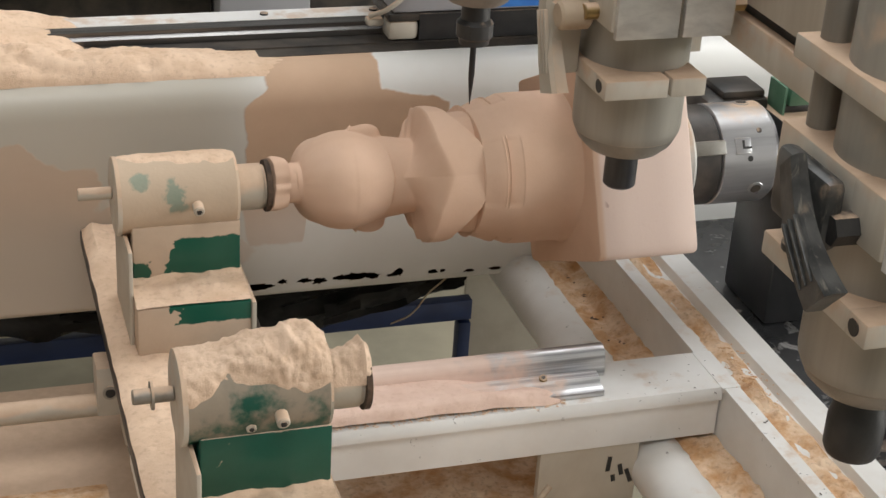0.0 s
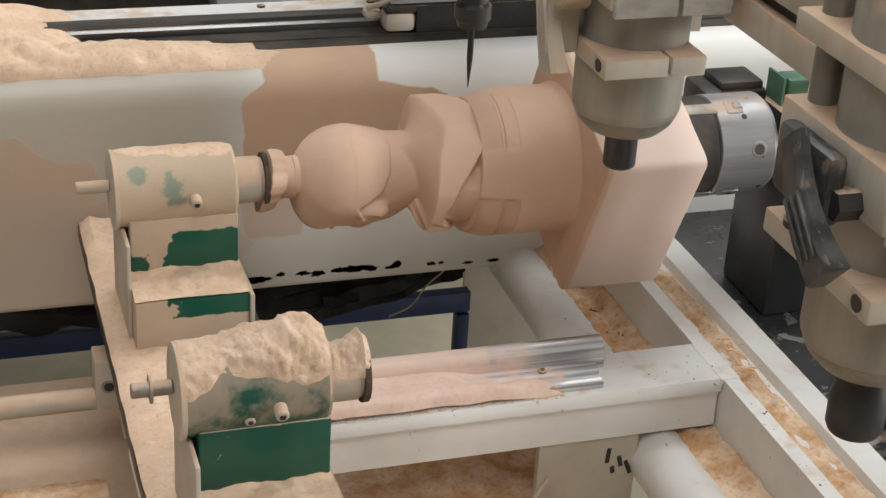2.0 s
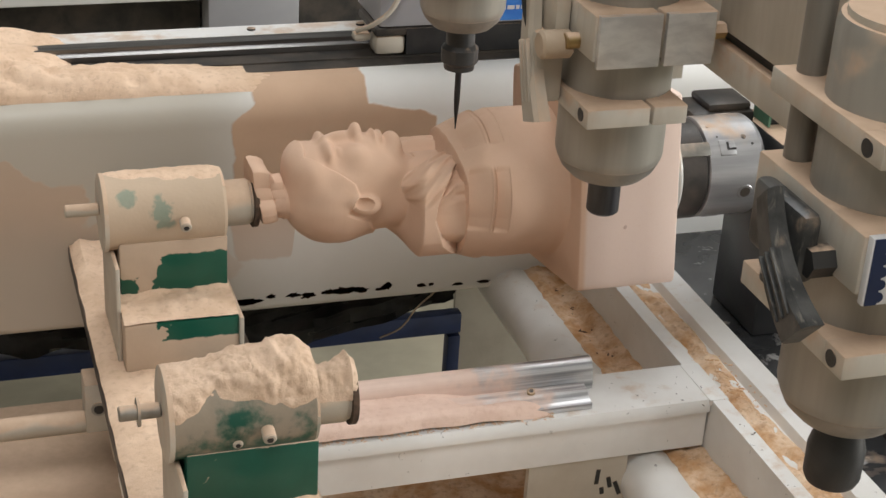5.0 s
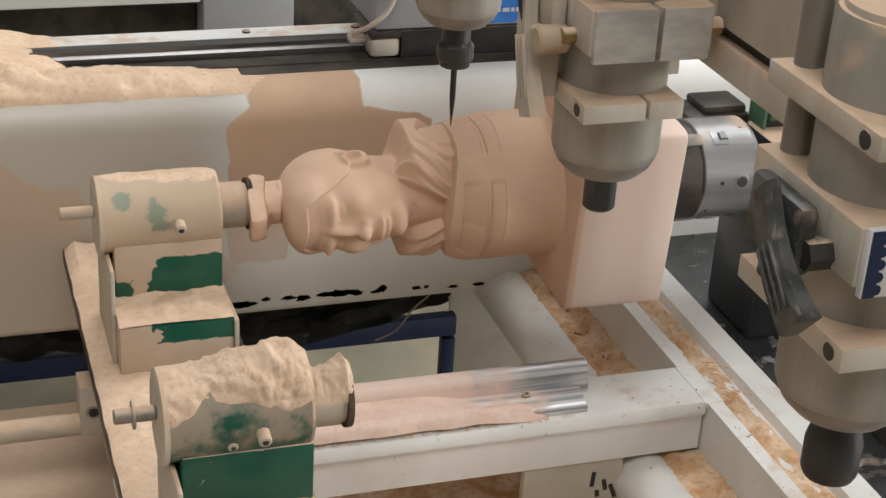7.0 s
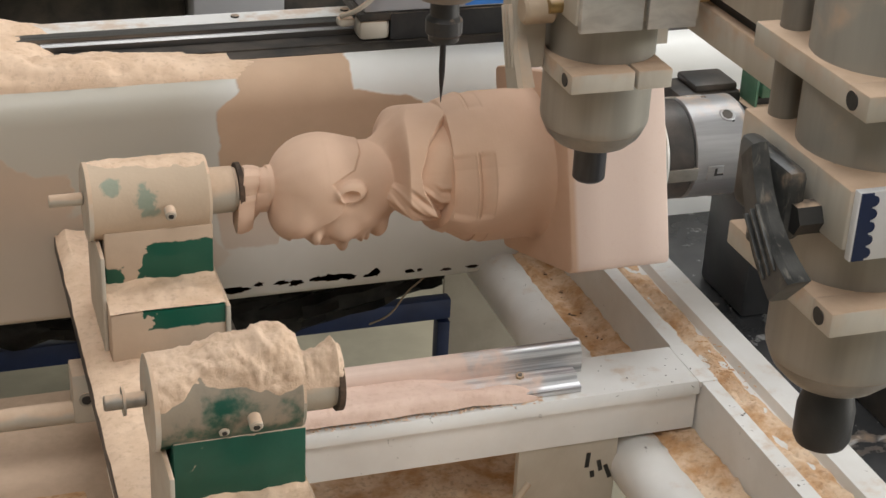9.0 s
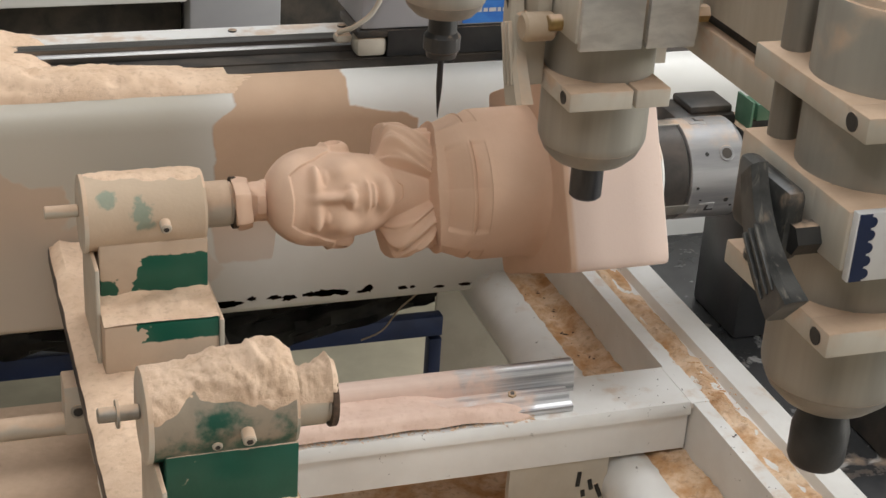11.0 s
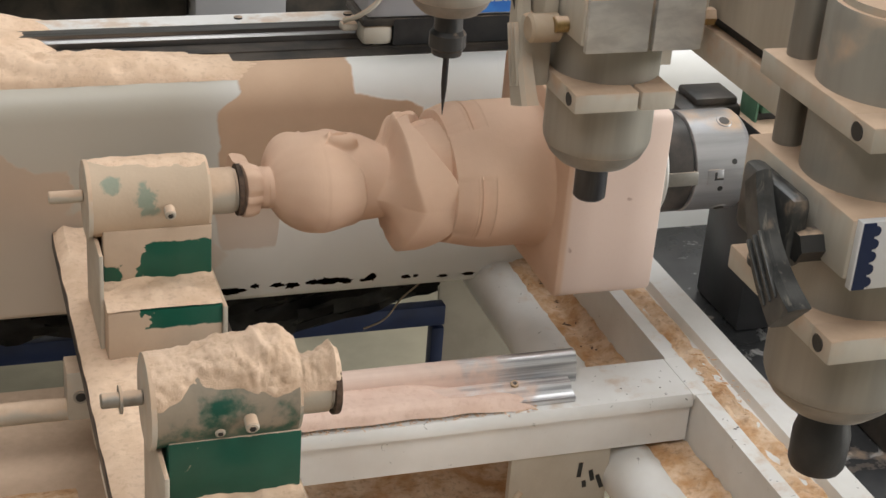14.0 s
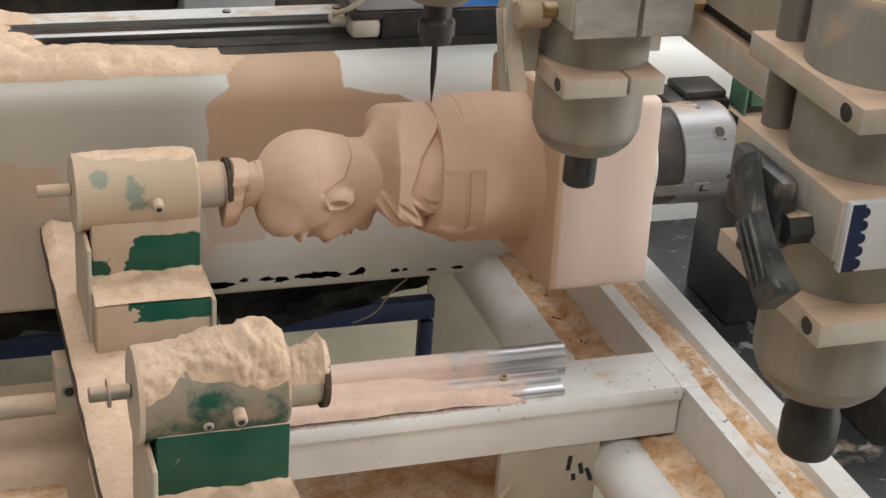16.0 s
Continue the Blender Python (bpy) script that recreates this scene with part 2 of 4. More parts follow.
M = {
    "profile": make_profile(),
    "board": make_workpiece(),
    "dust": make_dust("sawdust", (0.66, 0.465, 0.32), (0.78, 0.58, 0.425), (0.46, 0.30, 0.20)),
    "dust_pink": make_dust("pink_sawdust", (0.70, 0.50, 0.41), (0.78, 0.585, 0.49), (0.58, 0.38, 0.28)),
    "dust_old": make_dust("caked_sawdust", (0.56, 0.395, 0.275), (0.70, 0.52, 0.385), (0.32, 0.21, 0.13)),
    "brown": make_dust("old_sawdust", (0.52, 0.27, 0.11), (0.80, 0.62, 0.45), (0.24, 0.11, 0.05)),
    "white": make_white("frame_paint", 0.09),
    "white_clean": make_white("white_panel_paint", 0.16, False),
    "bed": make_bed(),
    "green_clean": make_green("green_enamel", 0.66, 0.05),
    "green_part": make_stain("green_enamel_half_dusty", (-0.064, -0.16, -0.034), True),
    "green_foot": make_stain("green_enamel_dusty_below", (-0.070, 0.0, -0.0965), False),
    "green_grey": make_green("green_enamel_greyed", 0.38, 0.16, 0.0, 0.0, 22.0, 0.12, ((0.21, 0.18, 0.14), (0.36, 0.285, 0.21))),
    "green_old": make_barrel(),
    "alu": make_metal("milled_aluminium", (0.66, 0.65, 0.62), (0.54, 0.53, 0.50), 0.42, 0.30, (60, 60, 4), 0.5),
    "alu_bright": make_metal("bright_aluminium", (0.74, 0.73, 0.70), (0.56, 0.55, 0.53), 0.4, 0.05, (40, 40, 90), 0.6),
    "alu_side": make_metal("dull_aluminium", (0.62, 0.58, 0.51), (0.50, 0.46, 0.39), 0.55, 0.44, (30, 30, 6), 0.15),
    # upright lighter and darker streaks paint the smeared reflections on the cylinders
    "spindle": make_metal("spindle_steel", (0.40, 0.375, 0.33), (0.29, 0.275, 0.24), 0.45, 0.30, (22, 22, 1.5), 0.4),
    "chuck": make_metal("chuck_steel", (0.50, 0.50, 0.51), (0.30, 0.30, 0.31), 0.38, -0.02, (3, 40, 40), 0.6),
    "rim": make_metal("oily_steel", (0.30, 0.285, 0.255), (0.17, 0.165, 0.15), 0.4, 0.05, (22, 22, 22), 0.4),
    "steel_dark": make_metal("dark_steel", (0.10, 0.10, 0.105), (0.05, 0.05, 0.055), 0.4, 0.22, (60, 60, 8)),
    "rail": make_metal("rail_steel", (0.26, 0.25, 0.24), (0.10, 0.10, 0.10), 0.3, -0.3, (2, 120, 120)),
    "black": make_plain("black_plastic", (0.018, 0.018, 0.019), (0.035, 0.034, 0.033), 0.42, 0.0, 25, 0.2, (0.03, 0.25, 60.0)),
    "scuffed": make_scuffed(),
    "matte": make_plain("black_steel_plate", (0.020, 0.021, 0.023), (0.045, 0.045, 0.047), 0.35, 0.0, 9, 0.2, (0.10, 0.2, 25.0)),
    "ring": make_plain("dusty_dark_ring", (0.030, 0.027, 0.025), (0.085, 0.070, 0.060), 0.45, 0.0, 30, 0.2),
    "table": make_table(),
    "bare_black": make_plain("bare_black_strip", (0.020, 0.019, 0.018), (0.075, 0.060, 0.048), 0.5, 0.0, 20, 0.2),
    "post": make_metal("grey_post_steel", (0.32, 0.295, 0.255), (0.22, 0.20, 0.175), 0.5, 0.15, (60, 60, 3), 0.4),
    "film": make_plain("black_film", (0.018, 0.018, 0.020), (0.060, 0.058, 0.056), 0.22, 0.0, 12, 0.2),
    "blue": make_plain("blue_enamel", (0.007, 0.018, 0.065), (0.012, 0.028, 0.095), 0.4, 0.0, 20, 0.1),
    "panel": make_plain("grey_blue_panel", (0.40, 0.40, 0.43), (0.46, 0.46, 0.48), 0.5, 0.0, 6, 0.06),
    "print": make_plain("blue_print", (0.03, 0.16, 0.60), (0.05, 0.24, 0.70), 0.5, 0.0, 50, 0.0),
    "sticker": make_plain("white_sticker", (0.72, 0.72, 0.72), (0.64, 0.64, 0.65), 0.5, 0.0, 20, 0.05),
    "concrete": make_plain("concrete", (0.36, 0.32, 0.23), (0.25, 0.225, 0.165), 0.85, 0.0, 3.0, 0.3),
    "wall": make_plain("plaster", (0.55, 0.54, 0.51), (0.48, 0.47, 0.45), 0.9, 0.0, 2.0, 0.2),
    "roof": make_plain("roof_sheet", (0.42, 0.42, 0.42), (0.36, 0.36, 0.36), 0.8, 0.0, 2.0, 0.1),
    "frame_dim": make_plain("dusty_dim_paint", (0.52, 0.475, 0.40), (0.42, 0.37, 0.30), 0.6, 0.0, 12, 0.2, (0.30, 0.3, 20.0)),
    "rust": make_plain("bare_rust", (0.030, 0.020, 0.014), (0.12, 0.075, 0.05), 0.9, 0.0, 80, 0.4),
    "brass": make_metal("brass_screw", (0.42, 0.30, 0.13), (0.30, 0.21, 0.10), 0.4, 0.3),
    "hose": make_plain("tan_hose", (0.46, 0.36, 0.26), (0.36, 0.27, 0.19), 0.6, 0.0, 30, 0.1),
    "board_green": make_plain("circuit_board", (0.07, 0.17, 0.11), (0.12, 0.23, 0.16), 0.4, 0.0, 40, 0.1),
}


# ---- building helpers ----
def box(bm, x0, x1, y0, y1, z0, z1, bevel=0.0, seg=2):
    made = bmesh.ops.create_cube(bm, size=1.0, matrix=Matrix.LocRotScale(((x0 + x1) / 2, (y0 + y1) / 2, (z0 + z1) / 2), None, (x1 - x0, y1 - y0, z1 - z0)))
    if bevel:
        edges = list({e for v in made["verts"] for e in v.link_edges})
        bmesh.ops.bevel(bm, geom=edges, offset=bevel, segments=seg, affect="EDGES", profile=0.5)
    return bm


def lathe(bm, profile, seg=40, m=None, close=True):
    """A body turned about z from (radius, height) pairs, from below upwards."""
    m = m or Matrix()
    rings = []
    for r, z in profile:
        rings.append([bm.verts.new(m @ Vector((max(r, 1e-5) * math.cos(a), max(r, 1e-5) * math.sin(a), z))) for a in (2 * math.pi * i / seg for i in range(seg))])
    for a, b in zip(rings, rings[1:]):
        for i in range(seg):
            j = (i + 1) % seg
            bm.faces.new((a[i], a[j], b[j], b[i]))
    if close:
        bm.faces.new(list(reversed(rings[0])))
        bm.faces.new(rings[-1])
    return bm


def rod(bm, a, b, r, seg=20, cap=0.0):
    """A round bar from a to b, with its ends chamfered by cap."""
    a, b = Vector(a), Vector(b)
    m = Matrix.Translation(a) @ (b - a).to_track_quat("Z", "Y").to_matrix().to_4x4()
    l = (b - a).length
    prof = [(r - cap, 0), (r, cap), (r, l - cap), (r - cap, l)] if cap else [(r, 0), (r, l)]
    return lathe(bm, prof, seg, m)


def sweep_x(bm, section, x0, x1):
    """A bar along x from a closed (y, z) outline."""
    a = [bm.verts.new((x0, y, z)) for y, z in section]
    b = [bm.verts.new((x1, y, z)) for y, z in section]
    n = len(section)
    for i in range(n):
        bm.faces.new((a[i], a[(i + 1) % n], b[(i + 1) % n], b[i]))
    bm.faces.new(list(reversed(a)))
    bm.faces.new(b)
    bmesh.ops.recalc_face_normals(bm, faces=bm.faces)
    return bm


def arc(cy, cz, r, a0, a1, n=8):
    return [(cy + r * math.cos(radians(a0 + (a1 - a0) * i / n)), cz + r * math.sin(radians(a0 + (a1 - a0) * i / n))) for i in range(n + 1)]


def heap(x0, x1, y0, y1, height, nx=60, ny=40, edge=0.0, grain=0.003, seed=0.0, base=None):
    """A pile of loose dust: height(u, v) over the plan, roughened, running out to its rim."""
    bm = bmesh.new()
    grid = []
    for i in range(nx + 1):
        col = []
        for j in range(ny + 1):
            u, v = i / nx, j / ny
            x, y = x0 + (x1 - x0) * u, y0 + (y1 - y0) * v
            h = height(u, v)
            n = noise.fractal(Vector((x * 75 + seed, y * 75, seed)), 0.9, 2.0, 5)
            wob = 0.0015 * noise.noise(Vector((x * 30, y * 30 + seed, 3.0)))
            col.append(bm.verts.new((x + wob, y + wob, (base(x, y) if base else 0.0) + h + grain * n * min(1.0, max(h, 0) / 0.004))))
        grid.append(col)
    for i in range(nx):
        for j in range(ny):
            bm.faces.new((grid[i][j], grid[i + 1][j], grid[i + 1][j + 1], grid[i][j + 1]))
    return bm


def caked(x0, x1, r, a0, a1, thick, nx=70, ny=44, grain=0.002, seed=0.0):
    """A crust of dust on a round bar along x: thick(u, v) over its length and from angle a0 to a1 round it."""
    bm = bmesh.new()
    grid = []
    for i in range(nx + 1):
        col = []
        for j in range(ny + 1):
            u, v = i / nx, j / ny
            x, t = x0 + (x1 - x0) * u, radians(a0 + (a1 - a0) * v)
            h = thick(u, v)
            h += grain * noise.fractal(Vector((x * 95 + seed, math.sin(t) * r * 95, math.cos(t) * r * 95 + seed)), 0.75, 2.1, 6) * min(1.0, max(h, 0.0) / 0.004)
            q = r - 0.0008 + h
            col.append(bm.verts.new((x, q * math.sin(t), q * math.cos(t))))
        grid.append(col)
    for i in range(nx):
        for j in range(ny):
            bm.faces.new((grid[i][j], grid[i + 1][j], grid[i + 1][j + 1], grid[i][j + 1]))
    bmesh.ops.recalc_face_normals(bm, faces=bm.faces)
    return bm


def finish(bm, name, mat, smooth=35):
    me = bpy.data.meshes.new(name)
    bm.to_mesh(me)
    bm.free()
    me.materials.append(mat)
    if smooth:
        me.polygons.foreach_set("use_smooth", [True] * len(me.polygons))
        me.set_sharp_from_angle(angle=radians(smooth))
    return me


def part(name, bm, mat, parent, label="", shift=None, smooth=35):
    """One mesh under a thing or under a part; shift moves the mesh into its thing's space."""
    if shift is not None:
        bmesh.ops.translate(bm, verts=bm.verts, vec=Vector(shift))
    ob = new(name, finish(bm, name, M[mat], smooth))
    ob.parent = parent
    return tagged(ob, label)


def thing(name, at, label, category, group=""):
    ob = new(name)
    ob.empty_display_size = 0.05
    ob.location = at
    return tagged(ob, label, category, group)


def solid(name, bm, mat, label, category="", group="", kind="", smooth=35):
    return tagged(new(name, finish(bm, name, M[mat], smooth)), label, category, group, kind)


def B(*a, bevel=0.0, seg=2):
    return box(bmesh.new(), *a, bevel=bevel, seg=seg)


def R_(a, b, r, seg=20, cap=0.0):
    return rod(bmesh.new(), a, b, r, seg, cap)


# ---- hall ----
def hall():
    solid("floor", B(-6, 6, -6, 6, -0.1, 0.0), "concrete", "grey concrete workshop floor", "floor", kind="structure")
    solid("wall_north", B(-6.2, 6.2, 6.0, 6.2, 0, 4.5), "wall", "plain plaster hall wall", "wall", kind="structure")
    solid("wall_south", B(-6.2, 6.2, -6.2, -6.0, 0, 4.5), "wall", "plain plaster hall wall", "wall", kind="structure")
    solid("wall_west", B(-6.2, -6.0, -6, 6, 0, 4.5), "wall", "plain plaster hall wall", "wall", kind="structure")
    # out of view; its doorway is assumed, to go with the side lamp
    bm = bmesh.new()
    for y0, y1, z0, z1 in ((-6, -3.7, 0, 4.5), (0.1, 6, 0, 4.5), (-3.7, 0.1, 3.5, 4.5)):
        box(bm, 6.0, 6.2, y0, y1, z0, z1)
    solid("wall_east", bm, "wall", "unseen plaster hall wall with an assumed doorway", "wall", kind="structure")
    # out of view; its openings are cut where the two lamps hang
    bm = bmesh.new()
    holes = ((-0.6, 2.4, 0.3, 2.3), (-2.4, 0.6, -3.6, -1.6))
    xs, ys = sorted({-6.2, 6.2, -0.6, 2.4, -2.4, 0.6}), sorted({-6.2, 6.2, 0.3, 2.3, -3.6, -1.6})
    for x0, x1 in zip(xs, xs[1:]):
        for y0, y1 in zip(ys, ys[1:]):
            if not any(a <= x0 and x1 <= b and c <= y0 and y1 <= d for a, b, c, d in holes):
                box(bm, x0, x1, y0, y1, 4.5, 4.6)
    solid("ceiling", bm, "roof", "unseen grey sheet roof with two assumed openings", "ceiling", kind="structure")


hall()


# ---- machine frame ----
def bed():
    bm = bmesh.new()
    sec = [(0.392, 0.7386), (0.392, 1.0095)] + arc(0.242, 0.9676, 0.042, 90, 180, 10) + arc(0.209, 0.7476, 0.009, 180, 270, 4)
    sweep_x(bm, sec, -1.4, 1.8)
    ob = solid("machine_bed", bm, "bed", "long white painted steel machine bed, dusty on its side, left shade painted in", "machine bed", smooth=60)
    b = bmesh.new()
    box(b, -1.4, 1.8, 0.2706, 0.345, 1.0095, 1.0122)
    box(b, 0.075, 1.8, 0.2475, 0.2706, 1.0094, 1.0104)
    part("rail_seat", b, "bare_black", ob, "black steel strip under the rail")
    b = bmesh.new()
    sweep_x(b, [(0.298, 1.0125), (0.298, 1.019), (0.303, 1.022), (0.303, 1.0265), (0.322, 1.0265), (0.322, 1.022), (0.327, 1.019), (0.327, 1.0125)], -1.4, 1.8)
    part("linear_rail", b, "rail", ob, "ground steel linear rail")
    b = bmesh.new()
    sweep_x(b, [(0.352, 1.0100), (0.352, 1.0165), (0.385, 1.0165), (0.385, 1.0100)], -1.4, 1.8)
    part("rail_cover", b, "white_clean", ob, "pale painted ledge behind the rail")
    for x in (0.105, 0.235, 0.60, 0.73):
        part("bolt_head", R_((x, 0.370, 1.0163), (x, 0.370, 1.0185), 0.0050, 12), "black", ob, "black bolt head")
    # paint flaked off along the lower edge
    for x, w, h, up in ((0.066, 0.034, 0.0040, 0), (0.094, 0.008, 0.003, 0.004), (0.120, 0.014, 0.0030, 0.003), (0.137, 0.012, 0.0035, 0.001), (0.160, 0.012, 0.0032, 0.003), (0.183, 0.030, 0.0042, 0.003), (0.200, 0.014, 0.0035, 0.001), (0.222, 0.010, 0.0020, 0), (0.231, 0.0105, 0.0048, 0.003), (0.272, 0.010, 0.0025, 0), (0.285, 0.006, 0.002, 0), (0.318, 0.012, 0.002, -0.003), (0.350, 0.016, 0.0022, -0.003), (0.377, 0.012, 0.003, -0.002), (0.41, 0.02, 0.0025, -0.003)):
        b = bmesh.new()
        vs = []
        for k in range(22):
            a = 2 * math.pi * k / 22
            r = 1 + 0.75 * noise.noise(Vector((x * 90 + math.cos(a) * 2.2, math.sin(a) * 2.2, 4)))
            vs.append(b.verts.new((x + 0.55 * w * r * math.cos(a), 0.1996, 0.7535 + up + h * r * math.sin(a))))
        f = b.faces.new(vs)
        bmesh.ops.solidify(b, geom=[f], thickness=-0.0004)
        part("paint_chip", b, "rust", ob, "bare rusty patch")
    return ob


bed()


def cross_frame():
    # the beam that carries the second row, with a folded lip along its front
    b = bmesh.new()
    sweep_x(b, [(-0.205, 0.767), (-0.205, 0.806), (-0.210, 0.808), (-0.210, 0.814), (-0.206, 0.8200), (-0.139, 0.8200), (-0.139, 0.767)], -0.12, 0.438)
    box(b, 0.4375, 0.4570, -0.2095, -0.1395, 0.8150, 0.8209, bevel=0.0006)
    solid("cross_beam", b, "white", "white painted steel cross beam with a folded lip", "beam", kind="structure")
    # long side channel with a gutter full of dust
    b = bmesh.new()
    sweep = [(0.440, 0.757), (0.521, 0.757), (0.521, 0.8215), (0.493, 0.8215), (0.490, 0.8115), (0.459, 0.8115), (0.456, 0.8200), (0.440, 0.8200)]
    sweep_x(b, [(-x, z) for x, z in sweep], -1.3, 0.198)
    bmesh.ops.rotate(b, verts=b.verts, matrix=Matrix.Rotation(radians(90), 3, "Z"))
    solid("side_channel", b, "white", "white painted side channel of the machine frame", "beam", kind="structure")
    b = heap(0.459, 0.491, -1.25, 0.196, lambda u, v: 0.0085 * math.sin(math.pi * u) ** 0.4 * (0.40 + 0.55 * noise.noise(Vector((u * 3, v * 30, 1))) + 0.45 * noise.noise(Vector((u * 5, v * 75, 6)))), 10, 240, base=lambda x, y: 0.8105, grain=0.003)
    solid("gutter_dust", b, "brown", "brown sawdust lying in the gutter", "sawdust", kind="stuff")
    # plate under the tailstocks
    b = bmesh.new()
    box(b, -0.128, 0.02, -1.3, 0.198, 0.826, 0.8440, bevel=0.002)
    ob = solid("tailstock_rail", b, "bare_black", "black steel rail that carries the tailstocks", "rail")
    b = heap(-0.1275, -0.050, -1.0, 0.197, lambda u, v: (0.007 + 0.010 * max(0.0, (v - 0.90) * 10)) * min(1, 7 * u + 0.1, 8 * (1 - u)) ** 0.5 * min(1, 60 * (1 - v) + 0.2) * (0.85 + 0.35 * noise.noise(Vector((u * 4, v * 40, 7)))), 14, 220, base=lambda x, y: 0.8435, grain=0.0014)
    part("dust_layer", b, "dust", ob, "thick layer of pale sawdust")
    # lower tray, round tube and inner sheet
    solid("lower_tray", B(0.387, 0.44, -1.3, 0.33, 0.690, 0.700), "white", "white painted tray below the frame", "tray", kind="structure")
    b = R_((0.387, -1.2, 0.732), (0.387, 0.334, 0.732), 0.031, 36)
    solid("frame_tube", b, "white", "thick white painted tube of the frame", "tube", kind="structure")
    b = heap(0.392, 0.4395, -0.70, 0.36, lambda u, v: 0.0585 + 0.006 * u + 0.006 * noise.noise(Vector((u * 2.5, v * 9, 2))), 20, 140, base=lambda x, y: 0.700, grain=0.004)
    solid("tray_dust", b, "brown", "orange brown sawdust heaped in the tray", "sawdust", kind="stuff")
    # the sheet lies in shade, painted in by taking the dimmer paint
    solid("end_sheet", B(0.364, 0.60, 0.335, 0.341, 0.30, 0.737), "frame_dim", "painted inner sheet of the frame, its shade put into the colour", "sheet", kind="structure")
    solid("front_shelf", B(-0.10, 0.345, -1.3, 0.05, 0.655, 0.668), "frame_dim", "dusty painted shelf below the frame", "shelf", kind="structure")
    b = heap(-0.06, 0.335, -0.60, 0.045, lambda u, v: 0.010 + 0.010 * noise.noise(Vector((u * 5, v * 5, 9))), 50, 60, base=lambda x, y: 0.6685, grain=0.003)
    solid("shelf_dust", b, "brown", "loose brown sawdust on the front shelf", "sawdust", kind="stuff")


cross_frame()


def profile():
    at = thing("aluminium_profile", (0.11, -0.17, 0.820), "bright grooved aluminium profile lying on the beam", "profile")
    b = bmesh.new()
    sec = [(-0.197, 0.8205), (-0.197, 0.826), (-0.186, 0.828), (-0.183, 0.833), (-0.172, 0.834), (-0.169, 0.829), (-0.163, 0.829), (-0.161, 0.836)] + arc(-0.150, 0.838, 0.011, 180, 10, 8) + [(-0.140, 0.8205)]
    cut = [q for q in sec if q[0] >= -0.1635]
    sweep_x(b, [(-0.1625, 0.8205)] + cut, 0.02, 0.333)
    sweep_x(b, [q for q in sec if q[0] < -0.1635] + [(-0.1628, 0.829), (-0.1628, 0.8205)], 0.02, 0.319)
    part("extrusion", b, "profile", at, shift=(-0.11, 0.17, -0.82), smooth=50)
    def spill(u, v):
        reach = 1.02 - u + 0.14 * noise.noise(Vector((u * 5, v * 2, 2))) - 0.22 * v
        return 0.0135 * max(0.0, min(1.0, reach * 3.5)) ** 0.6 * min(1.0, 0.55 + 5 * v) * (1.02 + 0.06 * noise.noise(Vector((u * 9, v * 4, 4)))) - 0.0030
    b = heap(0.03, 0.278, -0.203, -0.161, spill, 110, 26, base=lambda x, y: 0.8195 + 0.0060 * min(1.0, max(0.0, y + 0.203) / 0.010), grain=0.0004)
    solid("profile_dust", b, "dust_pink", "pale pink sawdust spilled over the profile", "sawdust", kind="stuff")
    nut = solid("loose_nut", lathe(bmesh.new(), [(0.0030, 0.0), (0.0042, 0.0004), (0.0042, 0.0030), (0.0026, 0.0034)], 6, pose(0.263, -0.178, 0.8335, 18, -12, 20)), "brass", "small yellowed nut lying in the sawdust", "nut", smooth=20)
    part("hole", lathe(bmesh.new(), [(0.0021, 0.0030), (0.0021, 0.0038)], 10, pose(0.263, -0.178, 0.8335, 18, -12, 20)), "black", nut)


profile()


